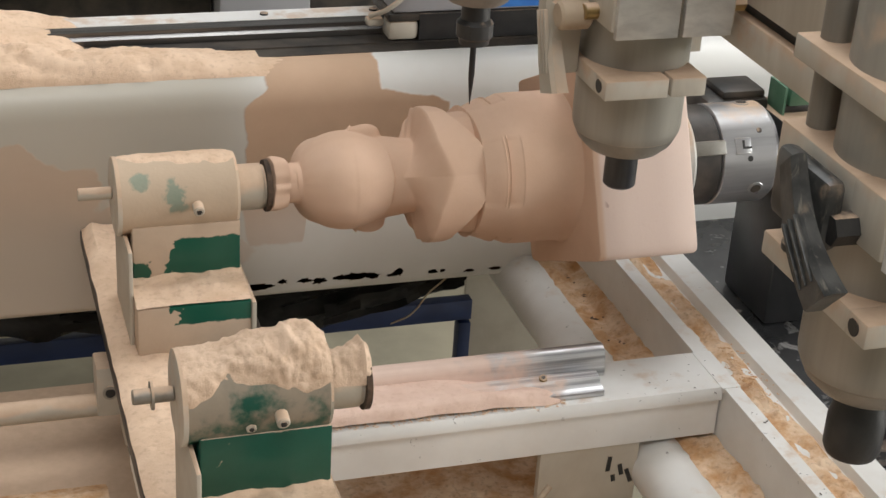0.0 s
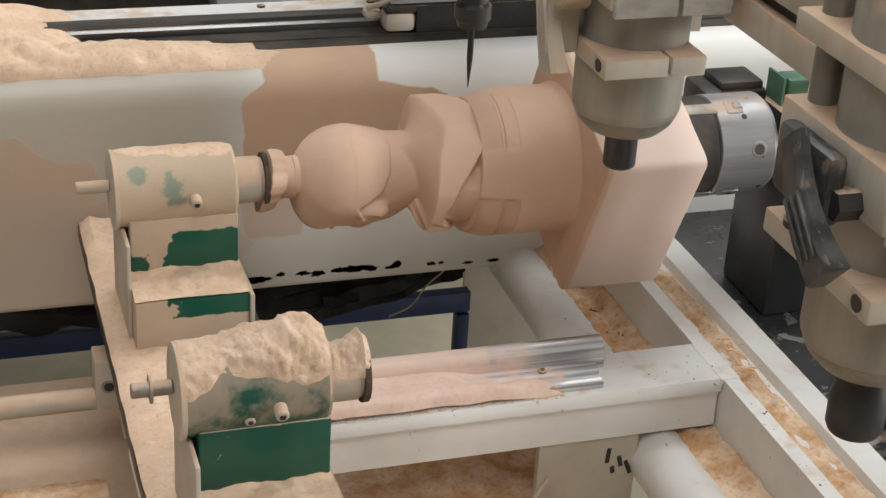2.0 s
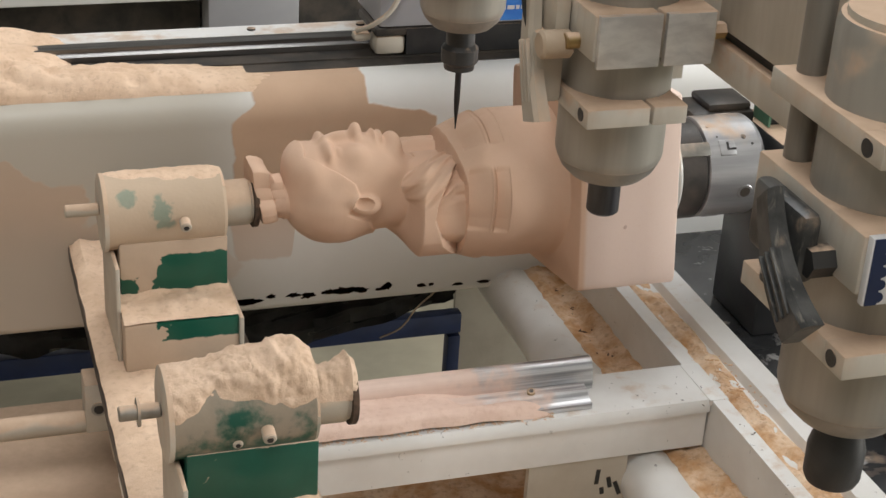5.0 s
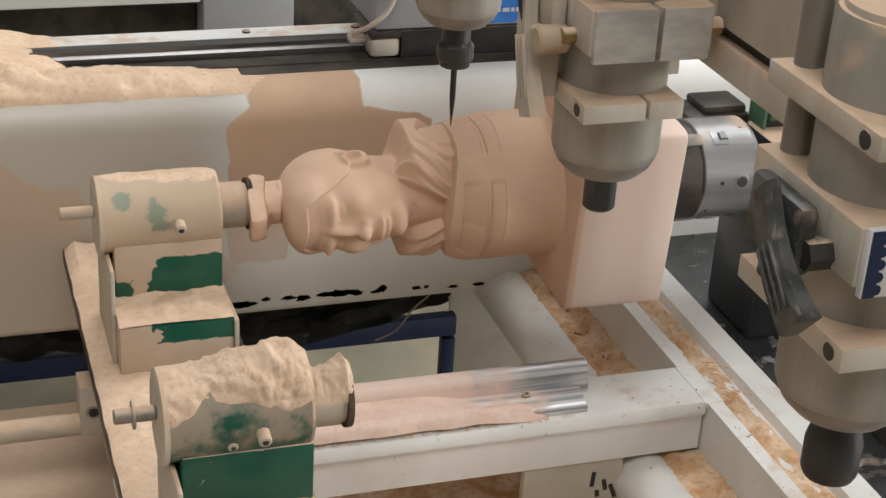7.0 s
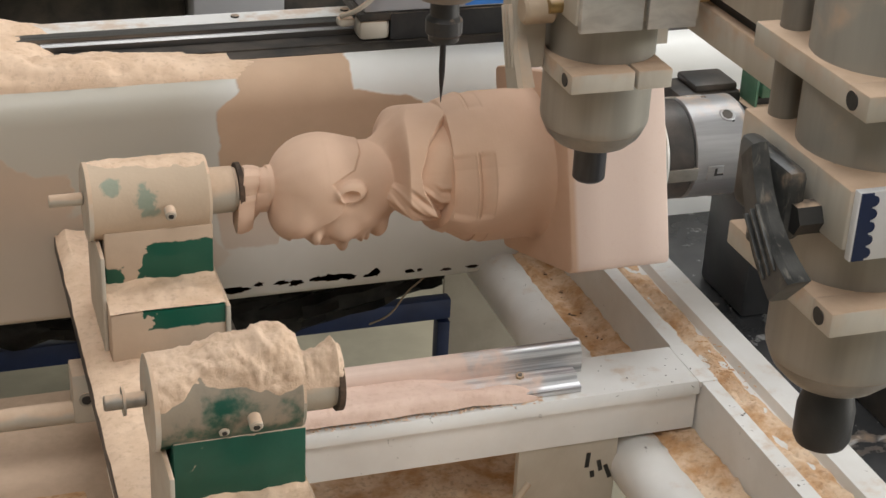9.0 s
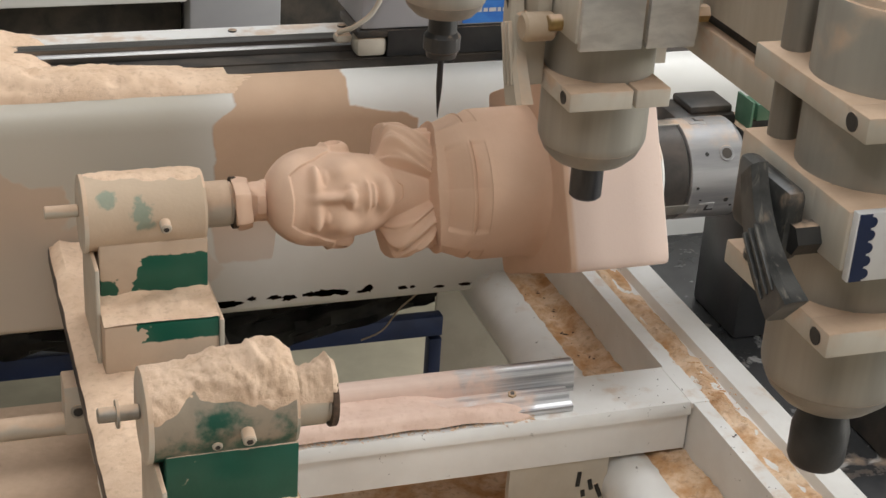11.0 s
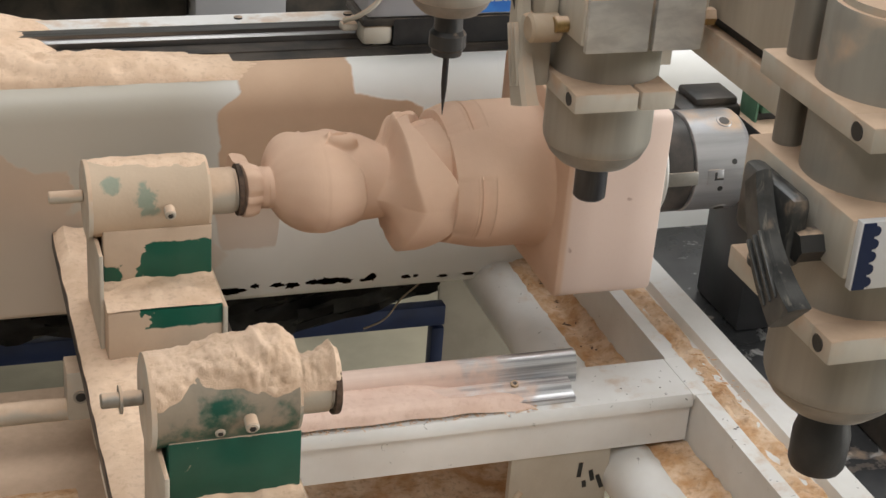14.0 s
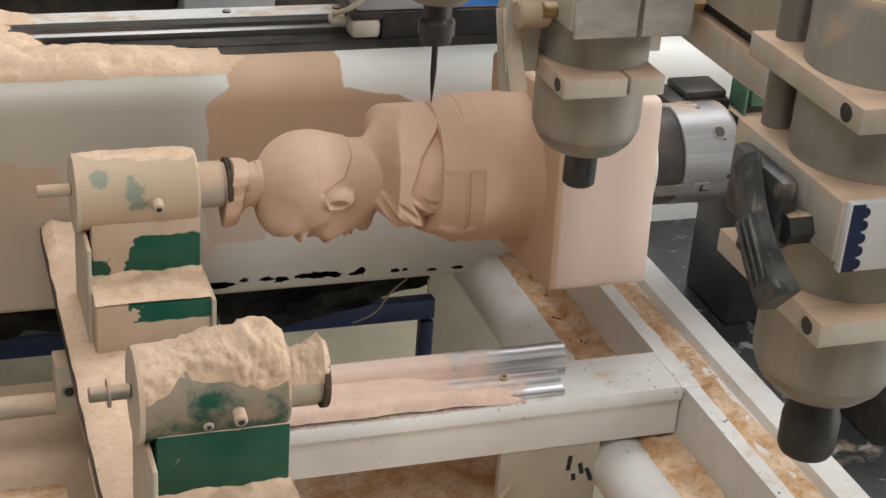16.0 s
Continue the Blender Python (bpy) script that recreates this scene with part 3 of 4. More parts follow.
def small_frame_things():
    ob = solid("slotted_panel", B(0.258, 0.360, -0.203, -0.195, 0.560, 0.766), "frame_dim", "pale painted panel with dark slots below the beam", "panel")
    for x, z, h, t in ((0.330, 0.745, 0.017, 4), (0.343, 0.737, 0.013, -14), (0.352, 0.729, 0.017, -22), (0.336, 0.728, 0.008, -10)):
        b = B(-0.0022, 0.0022, -0.2036, -0.2028, -h / 2, h / 2)
        bmesh.ops.transform(b, matrix=Matrix.Translation((x, 0, z)) @ Matrix.Rotation(radians(t), 4, "Y"), verts=b.verts)
        part("slot", b, "black", ob, "dark slot")
    cu = bpy.data.curves.new("hose", "CURVE")
    cu.dimensions, cu.bevel_depth, cu.bevel_resolution = "3D", 0.0032, 3
    sp = cu.splines.new("BEZIER")
    pts = [(0.08, -0.36, 0.680), (0.16, -0.28, 0.684), (0.215, -0.245, 0.702), (0.262, -0.222, 0.742)]
    sp.bezier_points.add(len(pts) - 1)
    for q, c in zip(sp.bezier_points, pts):
        q.co = c
        q.handle_left_type = q.handle_right_type = "AUTO"
    cu.materials.append(M["hose"])
    tagged(new("air_hose", cu), "thin tan air hose lying on the dusty shelf", "hose")
    # crumbs and dark flakes on the painted frame
    random.seed(21)
    def crumbs(name, n, spot, size, mat, label):
        b = bmesh.new()
        for _ in range(n):
            x, y, z = spot()
            s = size * random.uniform(0.4, 1.5)
            m = Matrix.Translation((x, y, z + s * 0.25)) @ Matrix.Rotation(random.uniform(0, 6.28), 4, "Z") @ Matrix.Diagonal((random.uniform(0.6, 3.0), 0.8, 0.5, 1))
            bmesh.ops.create_icosphere(b, subdivisions=1, radius=s * 0.5, matrix=m)
        solid(name, b, mat, label, "crumbs", kind="stuff", smooth=0)
    g = random.gauss
    def on_beam():
        return random.choice([(g(0.40, 0.025), g(-0.185, 0.012), 0.8202), (random.uniform(0.34, 0.438), random.uniform(-0.204, -0.142), 0.8202), (g(0.448, 0.004), random.uniform(-0.5, -0.20), 0.8202)])
    crumbs("dark_flakes", 26, on_beam, 0.0014, "rust", "small dark flakes on the painted frame")
    crumbs("dust_crumbs", 150, lambda: (g(0.470, 0.008), g(-0.19, 0.03), 0.8205), 0.0020, "brown", "brown sawdust crumbs where the beams meet")
    crumbs("dark_flakes", 90, lambda: (random.uniform(0.40, 0.438), random.uniform(-0.13, 0.15), 0.756 + random.uniform(0, 0.004)), 0.0022, "rust", "small dark flakes in the tray")
    crumbs("dust_crumbs", 380, lambda: (random.uniform(0.03, 0.28), g(-0.200, 0.003), 0.8205), 0.0018, "dust", "pale sawdust crumbs along the beam's lip")


small_frame_things()


# ---- tailstocks ----
def soft_step(v):
    v = max(0.0, min(1.0, v))
    return v ** 0.7


def tailstock(label, heaped):
    """Built round its axis: x from the collar's shoulder, y across, z from the axis."""
    at = thing("tailstock", (0.0, 0.0, 0.0), label, "tailstock", "tailstocks")
    b = bmesh.new()
    box(b, -0.100, 0.001, -0.031, 0.045, -0.078, -0.020, bevel=0.002)
    part("column", b, "green_clean" if heaped else "green_part", at, "dark green enamelled block")
    b = bmesh.new()
    box(b, -0.1035, 0.002, -0.0822, 0.05, -0.132, -0.0775, bevel=0.002)
    part("foot", b, "green_clean" if heaped else "green_foot", at, "dark green foot under a crust of dust")
    b = bmesh.new()
    lathe(b, [(0.030, -0.112), (0.036, -0.110), (0.0355, -0.002), (0.033, 0.001)], 48, pose(0, 0, 0, 0, 90, 0))
    barrel = part("barrel", b, "green_grey" if heaped else "green_old", at, "round green barrel caked with dust")
    part("side_plate", B(0.0022, 0.0065, -0.084, 0.045, -0.132, -0.079, bevel=0.001), "frame_dim", at, "pale side plate")
    part("side_plate", B(-0.1075, -0.1036, -0.060, 0.045, -0.132, -0.030, bevel=0.001), "frame_dim", at, "pale side plate")
    part("end_cap", lathe(bmesh.new(), [(0.0335, -0.1135), (0.0372, -0.1125), (0.0372, -0.1085)], 40, pose(0, 0, 0, 0, 90, 0)), "alu_side", at)
    part("quill", lathe(bmesh.new(), [(0.019, 0.000), (0.0222, 0.002), (0.0222, 0.0255), (0.0205, 0.0265), (0.0205, 0.0285)], 32, pose(0, 0, 0, 0, 90, 0)), "frame_dim", at, "dust covered steel quill")
    part("centre_plate", lathe(bmesh.new(), [(0.015, 0.0285), (0.0250, 0.0290), (0.0250, 0.0335), (0.012, 0.0350)], 28, pose(0, 0, 0, 0, 90, 0)), "rust", at, "dark rusty drive plate")
    screw = part("screw", R_((-0.145, 0, 0.004), (-0.114, 0, 0.004), 0.006, 16, 0.001), "post" if heaped else "frame_dim", at, "plain steel screw end")
    if heaped:
        part("washer", lathe(bmesh.new(), [(0.011, -0.1315), (0.011, -0.1295)], 20, pose(0, 0, 0.004, 0, 90, 0)), "spindle", screw)
    for x, y, z in ((-0.040, -0.034, -0.002), (-0.062, -0.031, -0.012)) if heaped else ((-0.040, -0.035, 0.002),):
        n = Vector((0, -0.94, -0.20)).normalized()
        s = part("set_screw", R_((x, y, z), Vector((x, y, z)) + n * (0.012 if x > -0.05 else 0.0045), 0.0052 if x > -0.05 else 0.0040, 16, 0.0010), "frame_dim", at, "dusty socket screw")
        part("socket", R_(Vector((x, y, z)) + n * (0.0118 if x > -0.05 else 0.0044), Vector((x, y, z)) + n * (0.0126 if x > -0.05 else 0.0050), 0.0027 if x > -0.05 else 0.0021, 6), "black", s)
    # crust of dust on barrel and foot
    def crust(u, v):
        torn = 0.5 * noise.noise(Vector((u * 4.2 + 2 * heaped, 0.3, 4))) + 0.22 * noise.noise(Vector((u * 13, v * 3, 7)))
        edge = (0.15 if heaped else 0.16) + (0.13 if heaped else 0.20) * torn + (float(np.interp(u, [0, 0.18, 0.30, 0.48, 0.62, 1], [-0.10, -0.02, 0.20, 0.16, -0.02, 0.02])) if heaped else 0.20 * max(0.0, 0.6 - u))
        side = soft_step((v - edge) * (2.6 if heaped else 2.4)) * max(0.0, min(1.0, (1 - v) * 3)) ** 0.7
        lump = 0.95 + 0.13 * noise.noise(Vector((u * 3 + 3 * heaped, v * 2.2, 5))) + 0.10 * noise.noise(Vector((u * 14, v * 11, 9)))
        if heaped:
            lump += 0.16 * noise.noise(Vector((u * 6.5, v * 7.5, 2)))
        if not heaped:
            return 0.0030 * side * min(1, 7 * u + 0.3, 9 * (1 - u)) * lump
        ridge = float(np.interp(u, [0, 0.10, 0.30, 0.45, 0.62, 0.74, 0.90, 0.97, 1.0], [0.0004, 0.0012, 0.0028, 0.0085, 0.0120, 0.0145, 0.0130, 0.0080, 0.0050]))
        return (ridge * soft_step((v - 0.20) * 2.3) + 0.0022 * soft_step((v - edge) * 16) - 0.0002) * max(0.0, min(1.0, (1 - v) * 3)) * lump

    b = caked(-0.110, 0.0005, 0.0360, -84 if heaped else -38, 60, crust, 80, 60, grain=0.0026 if heaped else 0.0012, seed=4.0 if heaped else 1.0)
    part("dust_crust", b, "dust_old" if heaped else "dust", at, "crust of pale sawdust")
    if heaped:
        b = caked(0.000, 0.034, 0.0228, -75, 70, lambda u, v: 0.0135 * math.sin(math.pi * v) ** 1.3 * (float(np.interp(u, [0, 0.3, 0.6, 0.85, 1], [0.45, 0.28, 0.55, 1.0, 0.45])) + 0.22 * noise.noise(Vector((u * 6, v * 4, 1)))), 40, 44, 0.0022, 8.0)
        part("dust_crust", b, "dust_old", at, "crust of pale sawdust")
    b = heap(-0.1035, 0.002, -0.0825, -0.030, lambda u, v: 0.0022 + 0.007 * v ** 1.5 * (0.8 + 0.6 * noise.noise(Vector((u * 4, v * 3, 8)))) + 0.003 * math.exp(-((u - 0.6) / 0.25) ** 2 - ((v - 0.55) / 0.3) ** 2), 60, 30, base=lambda x, y: -0.0780, grain=0.0016)
    part("dust_ledge", b, "dust", at, "pale sawdust on the ledge")
    return at


first = tailstock("green tailstock with dust-covered barrel holding the workpiece", False)
first.location = (0.0, AY, AZ)
second = tailstock("green idle tailstock under a thick heap of sawdust", True)
second.location = (0.004, AY - ROW, AZ - 0.004)


# ---- workpiece ----
def head_radius(X, A):
    """Distance from the axis to the carved head and neck at length X and angle A round it, as the cutter leaves it."""
    top, n = 0.084, 120
    out = np.zeros_like(X)
    c, s = np.cos(A), np.sin(A)

    def smin(a, b, k):
        h = np.clip(0.5 + 0.5 * (b - a) / k, 0, 1)
        return b + (a - b) * h - k * h * (1 - h)

    def ball(x, f, w, cx, cf, cw, rx, rf, rw):
        q = np.sqrt(((x - cx) / rx) ** 2 + ((f - cf) / rf) ** 2 + ((w - cw) / rw) ** 2)
        return (q - 1) * min(rx, rf, rw)

    last = None
    x = X
    for i in range(n + 1):
        rho = top * (1 - i / n)
        f, w = rho * c, rho * s          # f: towards the face, w: sideways
        aw = np.abs(w)
        d = ball(x, f, w, 0.108, 0.003, 0, 0.049, 0.0475, 0.0455)                       # skull
        d = smin(d, ball(x, f, w, 0.083, 0.030, 0, 0.022, 0.0235, 0.037), 0.012)         # forehead and quiff
        d = smin(d, ball(x, f, w, 0.132, 0.024, 0, 0.044, 0.0330, 0.0385), 0.012)        # face
        d = smin(d, ball(x, f, aw, 0.150, 0.012, 0.024, 0.020, 0.026, 0.013), 0.010)     # jaw corners
        d = smin(d, ball(x, f, w, 0.167, 0.043, 0, 0.011, 0.0175, 0.0165), 0.008)        # chin
        d = smin(d, ball(x, f, aw, 0.1000, 0.050, 0.015, 0.0055, 0.0090, 0.0165), 0.006)  # brow
        d = smin(d, ball(x, f, aw, 0.126, 0.043, 0.0235, 0.012, 0.0130, 0.0105), 0.009)   # cheek
        d = smin(d, ball(x, f, w, 0.116, 0.0560, 0, 0.0165, 0.0085, 0.0048), 0.005)       # nose ridge
        d = smin(d, ball(x, f, w, 0.1310, 0.0625, 0, 0.0060, 0.0095, 0.0075), 0.004)      # nose tip
        d = smin(d, ball(x, f, aw, 0.1330, 0.0560, 0.0075, 0.0045, 0.0060, 0.0045), 0.003)  # nostril wings
        d = smin(d, ball(x, f, w, 0.1440, 0.0480, 0, 0.0120, 0.0120, 0.0170), 0.006)
        d = smin(d, ball(x, f, w, 0.1485, 0.0580, 0, 0.0028, 0.0058, 0.0125), 0.003)      # lips
        d = smin(d, ball(x, f, w, 0.1545, 0.0570, 0, 0.0032, 0.0058, 0.0110), 0.003)
        d = np.maximum(d, -ball(x, f, aw, 0.1100, 0.0600, 0.0175, 0.0060, 0.0085, 0.0110))  # eye sockets
        d = smin(d, ball(x, f, aw, 0.1105, 0.0475, 0.0170, 0.0042, 0.0058, 0.0080), 0.002)
        ear = ball(x + 0.12 * f, f, aw, 0.1310, 0.0040, 0.0445, 0.0155, 0.0105, 0.0085)
        ear = np.maximum(ear, -ball(x + 0.12 * f, f, aw, 0.1290, 0.0075, 0.0530, 0.0100, 0.0062, 0.0085))
        d = smin(d, ear, 0.0025)
        d = smin(d, np.maximum(np.sqrt((f + 0.001) ** 2 + w ** 2) - 0.0355, 0.12 - x), 0.012)   # neck
        if last is not None:
            hit = (out == 0) & (d <= 0)
            k = np.where(last - d > 1e-9, last / np.maximum(last - d, 1e-9), 0.5)
            out = np.where(hit, rho + (1 - k) * top / n, out)
        last = d
    # the cap of hair, combed back, ends at the hairline
    deg = np.abs((np.degrees(A) + 180) % 360 - 180)
    line = np.interp(deg, [0, 26, 34, 46, 60, 72, 96, 112, 140, 180], [0.0795, 0.0775, 0.088, 0.106, 0.122, 0.126, 0.114, 0.138, 0.147, 0.150])
    hair = np.clip((line - x) / 0.0022, 0, 1)
    comb = 0.0002 * np.sin(deg * 0.21 + 90 * x) * np.sin(150 * x - deg * 0.05)
    out = out + np.where(out > 0.012, hair * hair * (3 - 2 * hair) * (0.0026 + comb), 0)
    return out


def soft(v):
    v = np.clip(v, 0, 1)
    return v * v * (3 - 2 * v)


def coat_radius(x, A):
    """The collar with its lapels, the shoulders and the banded chest, down to the foot block."""
    deg = np.abs((np.degrees(A) + 180) % 360 - 180)
    # shoulders behind, flaps of the collar at the sides, open in front
    start = np.interp(deg, [0, 30, 50, 66, 90, 120, 150, 180], [0.196, 0.176, 0.166, 0.164, 0.1755, 0.1740, 0.167, 0.154])
    rise = np.interp(deg, [0, 50, 66, 90, 120, 150, 180], [0.030, 0.028, 0.022, 0.008, 0.010, 0.022, 0.048])
    full = np.interp(deg, [0, 20, 40, 62, 80, 98, 120, 150, 180], [0.040, 0.044, 0.0525, 0.0640, 0.0660, 0.0670, 0.0710, 0.0680, 0.0660])
    inner = np.interp(x, [0.160, 0.176, 0.217], [58, 44, 15])
    lap = soft((deg - inner) / 7)
    r = 0.036 + (full - 0.036) * soft((x - start) / rise) * lap
    folds = np.sin(2 * np.pi * (deg - inner) / 17.0) * 0.0019 + np.sin(2 * np.pi * (deg - inner) / 8.0 + x * 160) * 0.0006
    r = r + folds * soft((deg - inner) / 10) * soft((92 - deg) / 14) * soft((x - 0.168) / 0.008)
    # cloth cut back below the flaps
    rim = np.interp(deg, [42, 55, 66, 84, 100, 125, 152, 165], [0.226, 0.2145, 0.2085, 0.1965, 0.194, 0.205, 0.228, 0.232])
    r = r - (0.0105 - 0.11 * np.clip(x - rim, 0, 0.04)) * soft((x - rim) / 0.0022) * soft((deg - 40) / 8) * soft((163 - deg) / 10)
    r = np.where(x < np.minimum(start, 0.190), 0, r)
    # chest and back: a blunt cylinder that begins with a step
    edge = np.interp(deg, [0, 20, 50, 70, 110, 150, 180], [0.2165, 0.2172, 0.2205, 0.2250, 0.2260, 0.2275, 0.2275])
    u = x - edge
    lip = np.interp(deg, [0, 25, 55, 100, 140, 180], [0.052, 0.056, 0.066, 0.061, 0.0665, 0.0690])
    chest = lip + (0.0742 - lip) * soft(u / np.interp(deg, [0, 55, 100, 180], [0.036, 0.016, 0.040, 0.014]) * 0.5 + 0.22) + 0.0012 * np.cos(4 * A)
    face = np.maximum(np.maximum(soft((40 - deg) / 5), soft((deg - 57) / 5) * soft((114 - deg) / 5)), 0.6 * soft((deg - 150) / 6))
    for x0, x1, deep in ((0.2290, 0.2500, 0.0030), (0.2545, 0.2680, 0.0036)):
        inside = (x > x0) & (x < x1)
        chest = chest - np.where(inside, face * deep * (1 - (x - x0) / (x1 - x0) * 0.85), 0)
    slot = soft((0.0013 - np.abs(x - 0.2522)) / 0.0006) * face * 0.0016
    chest = chest - slot - 0.0035 * soft((0.0016 - np.abs(x - edge - 0.001)) / 0.0010) * soft((deg - 100) / 30)
    chest = chest + 0.0045 * soft((x - 0.314) / 0.018) ** 2
    return np.maximum(r, np.where(u > -0.001, chest * soft((u + 0.0012) / 0.0034) + 0.034 * (1 - soft((u + 0.0012) / 0.0034)), 0))


def bust():
    ox, half = 0.33, ((0.1006, 0.0925), (0.0982, 0.0948))
    corners = [math.atan2(sw, sf) for sf in (half[0][0], -half[0][1]) for sw in (half[1][0], -half[1][1])]
    an = sorted([2 * math.pi * j / 440 for j in range(440)] + [(q + e) % (2 * math.pi) for q in corners for e in (-0.012, -0.006, 0.0, 0.006, 0.012)])
    an = np.array(an)
    na = len(an)

    def block(x, shrink=0.0):
        c, s = np.cos(an), np.sin(an)
        rf = np.where(c > 0, half[0][0] - shrink, half[0][1] - shrink) / np.maximum(np.abs(c), 1e-6)
        rw = np.where(s > 0, half[1][0] - shrink, half[1][1] - shrink) / np.maximum(np.abs(s), 1e-6)
        k = 26.0
        return (rf ** -k + rw ** -k) ** (-1 / k)

    xs, rings = [], []
    # stub that the tailstock holds: a lopsided fin, then a short neck
    deg = (np.degrees(an) + 180) % 360 - 180
    fin = np.interp(deg, [-180, -150, -110, -75, -50, -34, 7, 40, 75, 120, 180], [0.0195, 0.023, 0.029, 0.025, 0.029, 0.040, 0.0435, 0.031, 0.0215, 0.027, 0.0195])
    ragged = 0.0011 * np.sin(5 * an + 1) * np.sin(2 * an) + 0.0005 * np.sin(11 * an + 1)
    slant = 0.006 * np.cos(an - 0.2)
    for x, k in ((0.0315, 0.55), (0.0320, 0.97), (0.036, 1.0), (0.043, 0.96), (0.0470, 0.90), (0.0480, 0.72)):
        xs.append(x - slant * np.clip(k, 0, 1))
        rings.append(fin * k + ragged)
    for x, r in ((0.0500, 0.0190), (0.0545, 0.0188), (0.0580, 0.0195)):
        xs.append(x + 0 * an)
        rings.append(0.6 * r + 0.4 * fin * 0.78)
    body = np.concatenate([np.arange(0.0592, 0.190, 0.00085), np.arange(0.190, 0.272, 0.00075), np.arange(0.274, 0.3295, 0.0028)])
    X, A = np.meshgrid(body, an, indexing="ij")
    lean = A + radians(5)
    R = coat_radius(X, lean)
    up = body < 0.215
    head = np.zeros_like(R)
    head[up] = head_radius(X[up], lean[up])
    R = np.maximum(np.maximum(R, head), np.where(X < 0.075, 0.0200, 0.034))
    for x, ring in zip(body, R):
        xs.append(x + 0 * an)
        rings.append(ring)
    for x, sh in ((0.3300, 0.0018), (0.3304, 0.0008), (0.3318, 0.0), (0.365, 0.0), (0.400, 0.0), (0.4315, 0.0), (0.4329, 0.0008), (0.4335, 0.0022)):
        xs.append(x + 0 * an)
        rings.append(block(x, sh))
    bm = bmesh.new()
    # the face looks along -y, its left side along z
    rows = [[bm.verts.new((x[j] - ox, -r[j] * math.cos(an[j]), r[j] * math.sin(an[j]))) for j in range(na)] for x, r in zip(xs, rings)]
    for a, b in zip(rows, rows[1:]):
        for j in range(na):
            k = (j + 1) % na
            bm.faces.new((a[j], b[j], b[k], a[k]))
    bm.faces.new(rows[0])
    bm.faces.new(list(reversed(rows[-1])))
    bmesh.ops.recalc_face_normals(bm, faces=bm.faces)
    ob = solid("wooden_bust", bm, "board", "half-carved pale pink board bust on a square block", "carving", smooth=40)
    ob.location = (ox, AY, AZ)
    return ob


carving = bust()


# ---- headstock ----
def chuck():
    at = thing("chuck", (0.436, AY, AZ), "silver lathe chuck with a dark jaw ring", "chuck")
    turn = pose(0, 0, 0, 0, 90, 0)
    part("face_plate", lathe(bmesh.new(), [(0.040, 0.0), (0.056, 0.001), (0.058, 0.004), (0.058, 0.018), (0.054, 0.022)], 56, turn), "alu", at, "pale dusty face plate")
    part("jaw_ring", lathe(bmesh.new(), [(0.046, 0.022), (0.052, 0.024), (0.052, 0.050), (0.049, 0.052)], 56, turn), "ring", at, "blackened steel ring")
    body = part("chuck_body", lathe(bmesh.new(), [(0.049, 0.052), (0.0525, 0.054), (0.0525, 0.112), (0.048, 0.118), (0.030, 0.120)], 64, turn), "chuck", at, "bright turned steel body")
    for k in range(3):
        a = radians(11 + 120 * k)
        d = Vector((0, -math.cos(a), math.sin(a)))
        p = Vector((0.094, 0, 0)) + d * 0.0515
        s = part("key_socket", R_(p, p + d * 0.0016, 0.0085, 24, 0.0008), "chuck", body, "ground steel socket rim")
        part("socket_hole", R_(p + d * 0.0010, p + d * 0.0020, 0.0056, 12), "bare_black", at)
    for k in range(3):
        a = radians(64 + 120 * k)
        turn_k = Matrix.Rotation(radians(90) - a, 4, "X")

        def on_body(b):
            bmesh.ops.transform(b, matrix=turn_k, verts=b.verts)
            return b
        # a jaw's screw seat: pale worn patch with a dark slot, and the jaw that grips the dark ring
        part("jaw_seat", on_body(B(0.066, 0.084, -0.0085, 0.0085, 0.0480, 0.0530, bevel=0.0012)), "chuck", body, "worn steel seat")
        part("marking", on_body(B(0.074, 0.084, -0.0030, -0.0008, 0.0526, 0.0534)), "black", at, "dark stamped marking")
        part("marking", on_body(B(0.074, 0.0765, -0.0008, 0.0058, 0.0526, 0.0534)), "black", at, "dark stamped marking")
        part("jaw", on_body(B(0.020, 0.056, -0.0075, 0.0075, 0.030, 0.0530, bevel=0.0015)), "rim", at, "worn steel jaw")
    random.seed(5)
    for k in range(9):
        a, x = random.uniform(0, 6.28), random.uniform(0.060, 0.108)
        d = Vector((0, math.cos(a), math.sin(a)))
        part("oil_spot", R_(Vector((x, 0, 0)) + d * 0.0522, Vector((x, 0, 0)) + d * 0.0528, random.uniform(0.0012, 0.0032), 9), "black", body, "black oil spot")
    return at


turning = chuck()


